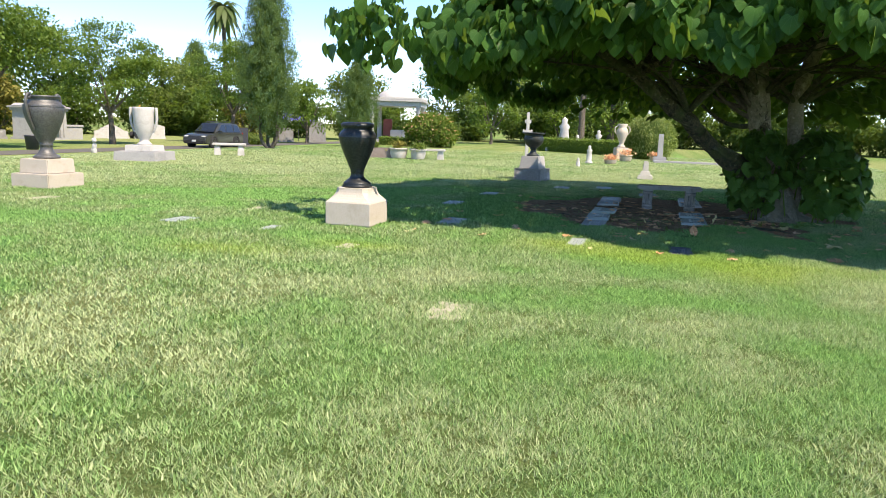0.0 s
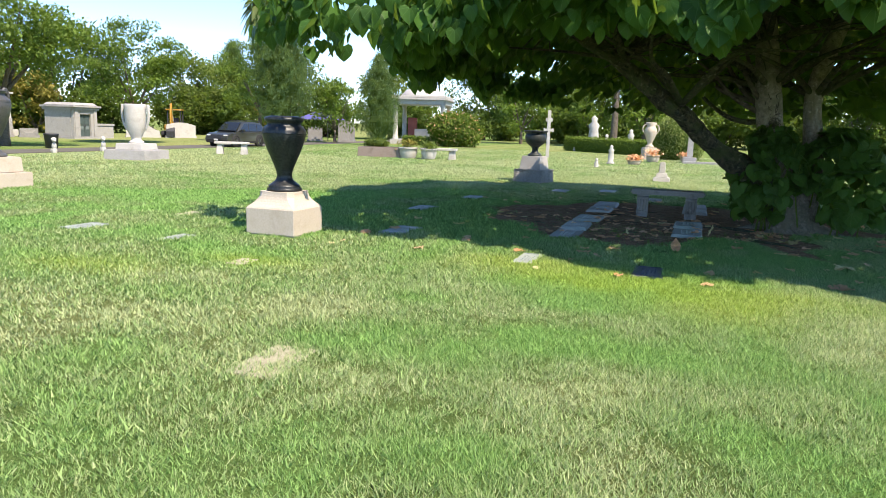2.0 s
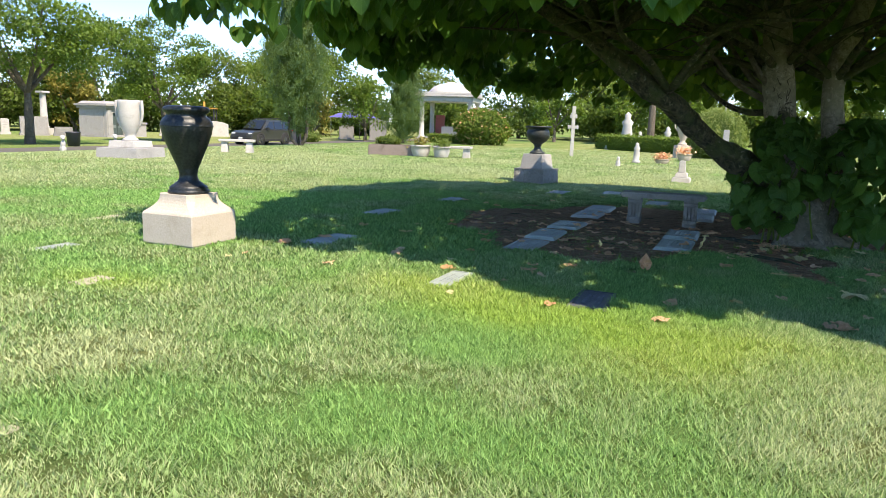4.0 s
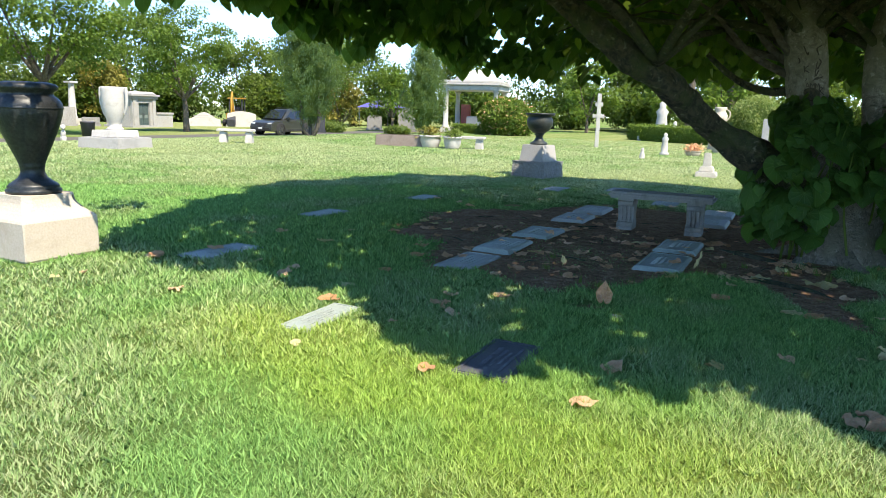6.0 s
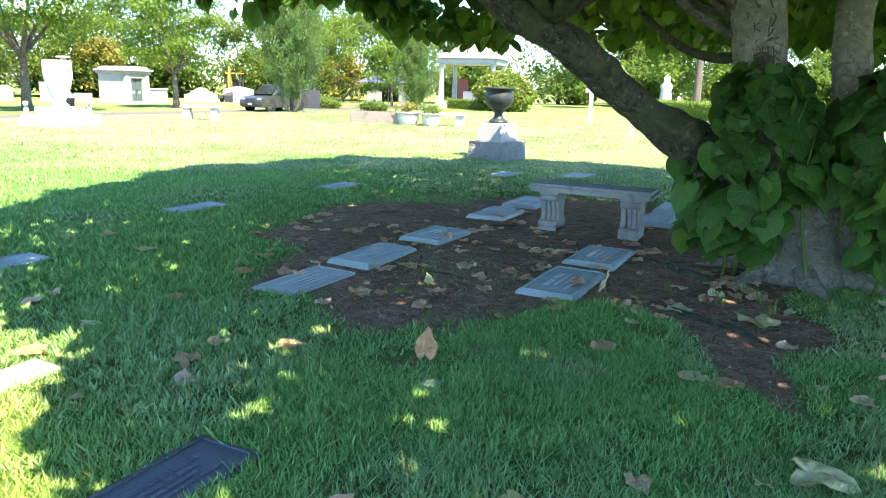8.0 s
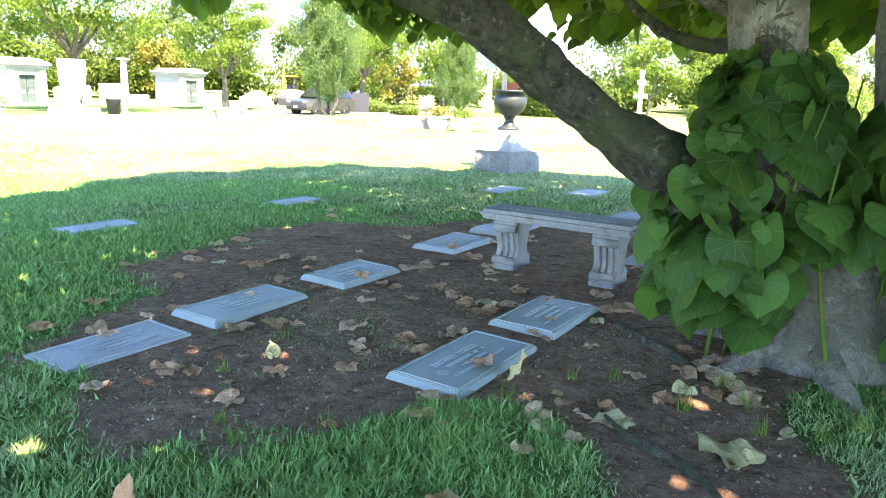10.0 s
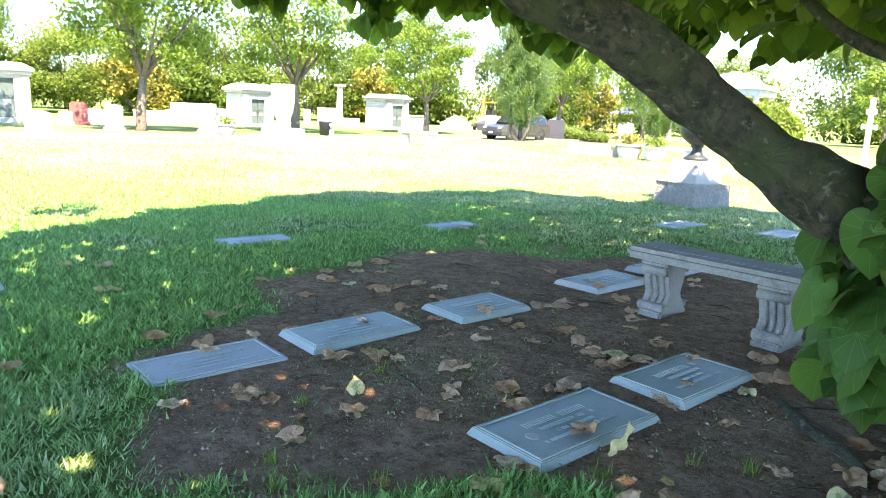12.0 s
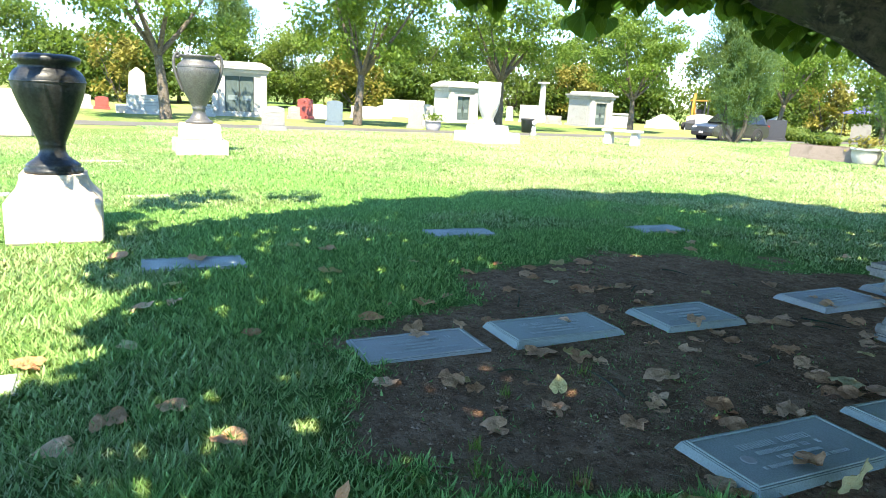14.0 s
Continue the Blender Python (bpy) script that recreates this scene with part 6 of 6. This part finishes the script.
def seated_statue(m, h, label):
    """A small sitting dog of white stone, one plain rounded mesh that looks along +x."""
    bm = bmesh.new()
    for x, z, rx, ry, rz, tip in ((0, 0.05, 0.30, 0.20, 0.05, 0), (-0.06, 0.24, 0.20, 0.17, 0.19, 0), (0.03, 0.46, 0.135, 0.13, 0.26, 14), (0.10, 0.22, 0.06, 0.12, 0.19, 0),
                                  (0.08, 0.80, 0.13, 0.115, 0.13, 0), (0.20, 0.77, 0.10, 0.065, 0.06, 0), (0.02, 0.86, 0.05, 0.14, 0.09, 0)):
        bmesh.ops.create_icosphere(bm, subdivisions=2, radius=1.0, matrix=pose(x * h, 0, z * h, 0, tip, 0) @ Matrix.Diagonal((rx * h, ry * h, rz * h, 1)))
    ob = part("statue", bm, M_WHITE, None, "", True)
    ob.matrix_basis = m
    return tagged(ob, label, "statue")


seated_statue(pose(-27.2, 27.0, float(drop(-27.2)), 0, 0, -30), 0.87, "small white seated animal statue beside the lane")
seated_statue(pose(-27.4, 30.1, float(drop(-27.4)), 0, 0, -30), 0.92, "small white seated animal statue beside the lane")
statue(pose(-2.9, 35.8, 0), 0.9, "slender white statue on the lawn", False)
statue(pose(-3.1, 32.4, 0), 0.40, "small white dove-like lawn ornament")
statue(pose(-6.5, 55.5, 0), 2.6, "tall white statue on a tomb", False)
statue(pose(-4.2, 60.0, 0), 1.7, "white standing statue by dark trees", False)
statue(pose(-5.2, 52.8, 0), 1.3, "white standing statue on a low tomb", False)

finial = thing("pedestal", "small white stepped stone pedestal", "pedestal", pose(-0.12, 25.6, 0))
stepped_plinth(finial, ((0.52, 0.14, 0.02), (0.36, 0.14, 0.03), (0.2, 0.34, 0.02)), M_WHITE)
low_tomb = part("tomb_slab", box(-7.6, -3.4, 53.2, 55.0, -0.05, 0.3, 0.03, 0.05), M_WHITE)
tagged(low_tomb, "low wide white stone tomb on the lawn", "tomb")
kerb = part("grave_kerb", box(0.2, 6.0, 40.2, 40.6, -0.05, 0.12, 0.03), M_GRANITE)
tagged(kerb, "grey stone grave kerb in the lawn", "kerb")
stele = thing("pedestal", "round-cornered cream stone pedestal", "pedestal", pose(-17.2, 8.6, 0, 0, 0, 10))
part("block", box(-0.75, 0.75, -0.75, 0.75, -0.05, 1.08, 0.08), M_CREAM, stele)

box_planter = thing("planter_box", "long low stone planter box with ground cover", "planter", pose(-12.9, 32.4, 0, 0, 0, 10))
part("box", box(-1.15, 1.15, -0.55, 0.55, -0.05, 0.46, 0.03, 0.02), M_PINK, box_planter)
part("soil", box(-1.0, 1.0, -0.42, 0.42, 0.40, 0.475, 0.01), M_BARK2, box_planter)
shrub("planting", "green low plants growing in a stone planter", pose(-13.3, 32.4, 0.47), 1.2, 0.7, 0.35, M_LEAF_OLIVE, 91, 700, 0.10, category="plants")
plain_bench("stone_bench", "white stone bench on block legs beside planters", pose(-10.3, 32.7, 0, 0, 0, 10), 1.7, 0.5, 0.5, M_WHITE)


def flower_pot(m, r, h, label, seed, mat, leaf, flowers=20):
    t = thing("flower_pot", label, "planter", m)
    part("pot", lathe([(0, 0), (r * 0.75, 0), (r * 0.8, h * 0.1), (r, h * 0.55), (r * 0.95, h * 0.85), (r * 1.08, h * 0.88), (r * 1.08, h), (r * 0.9, h), (r * 0.85, h * 0.9), (0, h * 0.9)], 24), mat, t, "", True)
    q = np.random.default_rng(seed)
    p = np.stack([q.normal(0, r * 0.5, 260), q.normal(0, r * 0.5, 260), h * 0.9 + q.random(260) * r * 0.9], -1)
    v, f = scatter(OVAL, OVAL_F, p, turns(260, q.uniform(-1.2, 1.2, 260)), 0.12 * q.uniform(0.6, 1.3, 260))
    soup("leaves", v, f, leaf, t)


flower_pot(pose(-11.6, 32.2, 0), 0.42, 0.5, "white round stone pot with yellow-green plants", 92, M_WHITE, M_LEAF_GOLD)
flower_pot(pose(-10.6, 32.2, 0), 0.36, 0.48, "white round stone pot with green plants", 93, M_WHITE, M_LEAF_OLIVE)
flower_pot(pose(-31.1, 26.3, -0.37), 0.42, 0.52, "grey round stone pot with green plants", 94, M_GRANITE, M_HEDGE)
flower_pot(pose(-1.9, 36.6, 0), 0.3, 0.2, "low dish of pink flowers on the lawn", 95, M_CREAM, M_FLOWER)
flower_pot(pose(-1.3, 40.5, 0), 0.34, 0.35, "cream pot with red and orange flowers", 96, M_CREAM, M_FLOWER)
flower_pot(pose(0.2, 42.6, 0), 0.2, 0.3, "small pot with reddish flowers", 97, M_CREAM, M_FLOWER)
bin_ = thing("litter_bin", "dark tapered litter bin beside a tree", "bin", pose(-31.9, 32.5, 0))
part("barrel", lathe([(0, 0), (0.30, 0), (0.36, 0.7), (0.38, 0.72), (0.38, 0.78), (0.34, 0.78), (0.32, 0.7), (0, 0.68)], 24), M_DARKST, bin_, "", True)


# ---- vehicles ----
def paint_mat(name, c, rough=0.25, metal=0.4):
    m = Nodes(name)
    m.base(m.mix(m.noise(3.0, 3.0, 0.6, m.coords()), c, tuple(v * 0.85 for v in c)), rough, metal)
    m.b.inputs["Coat Weight"].default_value = 0.5
    return m.mat


M_CAR = paint_mat("grey_green_car_paint", (0.045, 0.048, 0.042), 0.35, 0.2)
M_TYRE = surface("black_rubber", (0.02, 0.02, 0.02), (0.035, 0.035, 0.035), (0.05, 0.048, 0.045), 40, 4.0, 0.85)
M_WIN = paint_mat("tinted_car_glass", (0.015, 0.018, 0.02), 0.06, 0.0)
M_YEL = paint_mat("yellow_machine_paint", (0.50, 0.26, 0.03), 0.5, 0.0)
M_CHROME = paint_mat("bright_metal", (0.6, 0.6, 0.6), 0.2, 1.0)
M_LAMP = paint_mat("lamp_lens", (0.75, 0.75, 0.72), 0.1, 0.0)
M_TAIL = paint_mat("red_tail_lens", (0.4, 0.02, 0.02), 0.15, 0.0)
M_CANVAS = surface("blue_canvas", (0.09, 0.09, 0.26), (0.13, 0.13, 0.33), (0.07, 0.07, 0.2), 20, 2.0, 0.9)


def side_prism(pts, w0, w1, bev):
    """A body from its side outline (x, z): w0 half width below, w1 half width above the waist."""
    bm = bmesh.new()
    zs = [z for x, z in pts]
    lo, hi = min(zs), max(zs)
    hw = lambda z: w0 + (w1 - w0) * max(0.0, (z - lo) / (hi - lo)) ** 1.5
    a = [bm.verts.new((x, hw(z), z)) for x, z in pts]
    b = [bm.verts.new((x, -hw(z), z)) for x, z in pts]
    bm.faces.new(a)
    bm.faces.new(b[::-1])
    for i in range(len(pts)):
        j = (i + 1) % len(pts)
        bm.faces.new((a[j], a[i], b[i], b[j]))
    bmesh.ops.recalc_face_normals(bm, faces=bm.faces[:])
    bmesh.ops.bevel(bm, geom=bm.edges[:], offset=bev, segments=3, affect="EDGES")
    return bm


def wheel(parent, x, y, r, w):
    s = 1 if y > 0 else -1
    wh = part("wheel", lathe([(r * 0.6, -w / 2), (r * 0.94, -w / 2), (r, -w / 3), (r, w / 3), (r * 0.94, w / 2), (r * 0.6, w / 2), (r * 0.6, -w / 2)], 28), M_TYRE, parent, "black tyre", True)
    wh.matrix_basis = pose(x, y, r, 90)
    part("rim", lathe([(0, -w * 0.4), (r * 0.6, -w * 0.4), (r * 0.62, w * 0.4), (r * 0.5, w * 0.42), (r * 0.2, w * 0.3), (0, w * 0.3)], 24), M_CHROME, wh, "alloy rim", True)
    for k in range(5):
        c = math.cos(k * 1.2566), math.sin(k * 1.2566)
        for zz in (w * 0.44, -w * 0.44):
            part("spoke", tube([(c[0] * r * 0.1, c[1] * r * 0.1, zz), (c[0] * r * 0.58, c[1] * r * 0.58, zz)], (0.035, 0.03), 6, n=1), M_DARKST, wh)


def car():
    t = thing("car", "dark grey-green sport utility car parked on the lane", "car", pose(-28.9, 44.9, 0, 0, 0, -90))
    lower = [(-2.30, 0.45), (-2.28, 0.85), (-2.22, 1.0), (-0.2, 1.02), (1.05, 1.0), (1.9, 0.92), (2.22, 0.80), (2.30, 0.55), (2.26, 0.30), (1.85, 0.26), (-1.9, 0.26), (-2.25, 0.3)]
    part("body", side_prism(lower, 0.90, 0.88, 0.05), M_CAR, t)
    part("cabin", side_prism([(-2.18, 0.98), (-2.05, 1.30), (-1.85, 1.62), (-0.6, 1.70), (0.25, 1.66), (0.65, 1.42), (1.15, 0.99)], 0.86, 0.66, 0.05), M_CAR, t)
    for s in (-1, 1):
        for pts in ([(-1.9, 1.08), (-1.72, 1.5), (-1.2, 1.56), (-1.15, 1.08)], [(-1.08, 1.08), (-1.1, 1.56), (-0.25, 1.58), (-0.2, 1.08)], [(-0.12, 1.08), (-0.16, 1.58), (0.2, 1.54), (0.82, 1.08)]):
            bm = bmesh.new()
            hw = lambda z: 0.86 - 0.20 * ((z - 0.98) / 0.72) ** 1.5 + 0.008
            f = bm.faces.new([bm.verts.new((x, s * hw(z), z)) for x, z in pts])
            g = bmesh.ops.extrude_face_region(bm, geom=[f])
            for v in g["geom"]:
                if isinstance(v, bmesh.types.BMVert):
                    v.co.y -= s * 0.02
            bmesh.ops.recalc_face_normals(bm, faces=bm.faces[:])
            part("side_window", bm, M_WIN, t, "tinted glass")
        for x in (1.38, -1.32):
            wheel(t, x, s * 0.80, 0.36, 0.23)
            bm = lathe([(0.36, -0.06), (0.44, -0.06), (0.44, 0.06), (0.36, 0.06), (0.36, -0.06)], 28)
            arch = part("wheel_arch", bm, M_TYRE, t, "", True)
            arch.matrix_basis = pose(x, s * 0.86, 0.38, 90)
        part("headlight", box(2.06, 2.24, min(s * 0.5, s * 0.82), max(s * 0.5, s * 0.82), 0.68, 0.82, 0.03), M_LAMP, t, "clear headlight")
        part("tail_light", box(-2.31, -2.2, min(s * 0.55, s * 0.86), max(s * 0.55, s * 0.86), 0.85, 1.02, 0.03), M_TAIL, t, "red tail light")
        part("mirror", box(0.55, 0.75, min(s * 0.86, s * 1.05), max(s * 0.86, s * 1.05), 1.05, 1.18, 0.04), M_CAR, t)
        part("roof_rail", tube([(-1.7, s * 0.6, 1.68), (-1.5, s * 0.6, 1.75), (-0.2, s * 0.6, 1.76), (0.0, s * 0.6, 1.69)], (0.018, 0.018), 6), M_DARKST, t)
        part("sill", box(-1.0, 1.0, min(s * 0.84, s * 0.915), max(s * 0.84, s * 0.915), 0.25, 0.42, 0.02), M_TYRE, t)
    bm = bmesh.new()
    f = bm.faces.new([bm.verts.new(p) for p in ((1.10, -0.74, 1.05), (1.10, 0.74, 1.05), (0.40, 0.62, 1.60), (0.40, -0.62, 1.60))])
    for v in bm.verts:
        v.co += Vector((0.06, 0, 0.04))
    g = bmesh.ops.extrude_face_region(bm, geom=[f])
    for v in g["geom"]:
        if isinstance(v, bmesh.types.BMVert):
            v.co -= Vector((0.03, 0, 0.03))
    bmesh.ops.recalc_face_normals(bm, faces=bm.faces[:])
    part("windscreen", bm, M_WIN, t, "tinted windscreen")
    part("grille", box(2.22, 2.31, -0.45, 0.45, 0.55, 0.78, 0.02), M_DARKST, t)
    part("bumper", box(2.18, 2.33, -0.75, 0.75, 0.28, 0.48, 0.04), M_TYRE, t)
    part("number_plate", box(2.325, 2.335, -0.16, 0.16, 0.42, 0.54, 0.004), M_LAMP, t, "pale blank number plate")


def digger():
    t = thing("digger", "yellow digger with a raised folded boom", "digger", pose(-43.5, 56.6, -0.37, 0, 0, -60))
    for s in (-1, 1):
        part("track", side_prism([(-1.2, 0.0), (1.2, 0.0), (1.4, 0.3), (1.2, 0.6), (-1.2, 0.6), (-1.4, 0.3)], 0.2, 0.2, 0.05), M_TYRE, t).location.y = s * 0.75
    part("chassis", box(-1.2, 1.0, -0.7, 0.7, 0.6, 1.2, 0.08), M_YEL, t)
    for x in (-0.9, 0.2):
        for y in (-0.55, 0.55):
            part("cab_post", box(x - 0.05, x + 0.05, y - 0.05, y + 0.05, 1.2, 2.4, 0.01), M_DARKST, t)
    part("cab_roof", box(-1.05, 0.4, -0.7, 0.7, 2.4, 2.52, 0.04), M_YEL, t)
    part("seat", box(-0.7, -0.2, -0.25, 0.25, 1.2, 1.75, 0.05), M_DARKST, t)
    part("boom", tube([(0.9, 0, 1.0), (1.3, 0, 2.0), (1.5, 0, 3.0)], (0.12, 0.11, 0.09), 8), M_YEL, t)
    part("arm", tube([(1.5, 0, 3.0), (1.85, 0, 2.0), (1.9, 0, 0.9)], (0.09, 0.08, 0.07), 8), M_YEL, t)
    part("bucket", side_prism([(1.6, 0.05), (2.2, 0.05), (2.25, 0.6), (1.9, 0.95), (1.7, 0.6)], 0.35, 0.35, 0.03), M_DARKST, t)
    part("ram", tube([(1.1, 0.1, 1.4), (1.6, 0.1, 2.6)], (0.05, 0.04), 8, n=1), M_CHROME, t)


car()
digger()

tent = thing("canopy_tent", "dark blue canopy tent on thin legs", "tent", pose(-34.5, 66.5, -0.37))
for x in (-1.6, 1.6):
    for y in (-1.6, 1.6):
        part("leg", tube([(x, y, 0), (x, y, 2.1)], (0.04, 0.04), 6, n=1), M_CHROME, tent)
part("canopy", box(-1.8, 1.8, -1.8, 1.8, 2.05, 2.9, 0.0, 1.5), M_CANVAS, tent, "dark blue canvas roof")

lamp = thing("lamp_post", "tall thin grey lamp post", "lamp post", pose(-0.5, 66.0, 0))
part("pole", tube([(0, 0, -0.1), (0, 0, 3.0), (0, 0, 7.5)], (0.10, 0.08, 0.05), 8), M_GRANITE, lamp)
part("head", lathe([(0, 7.5), (0.2, 7.55), (0.25, 7.8), (0.1, 8.0), (0, 8.05)], 12), M_DARKST, lamp)
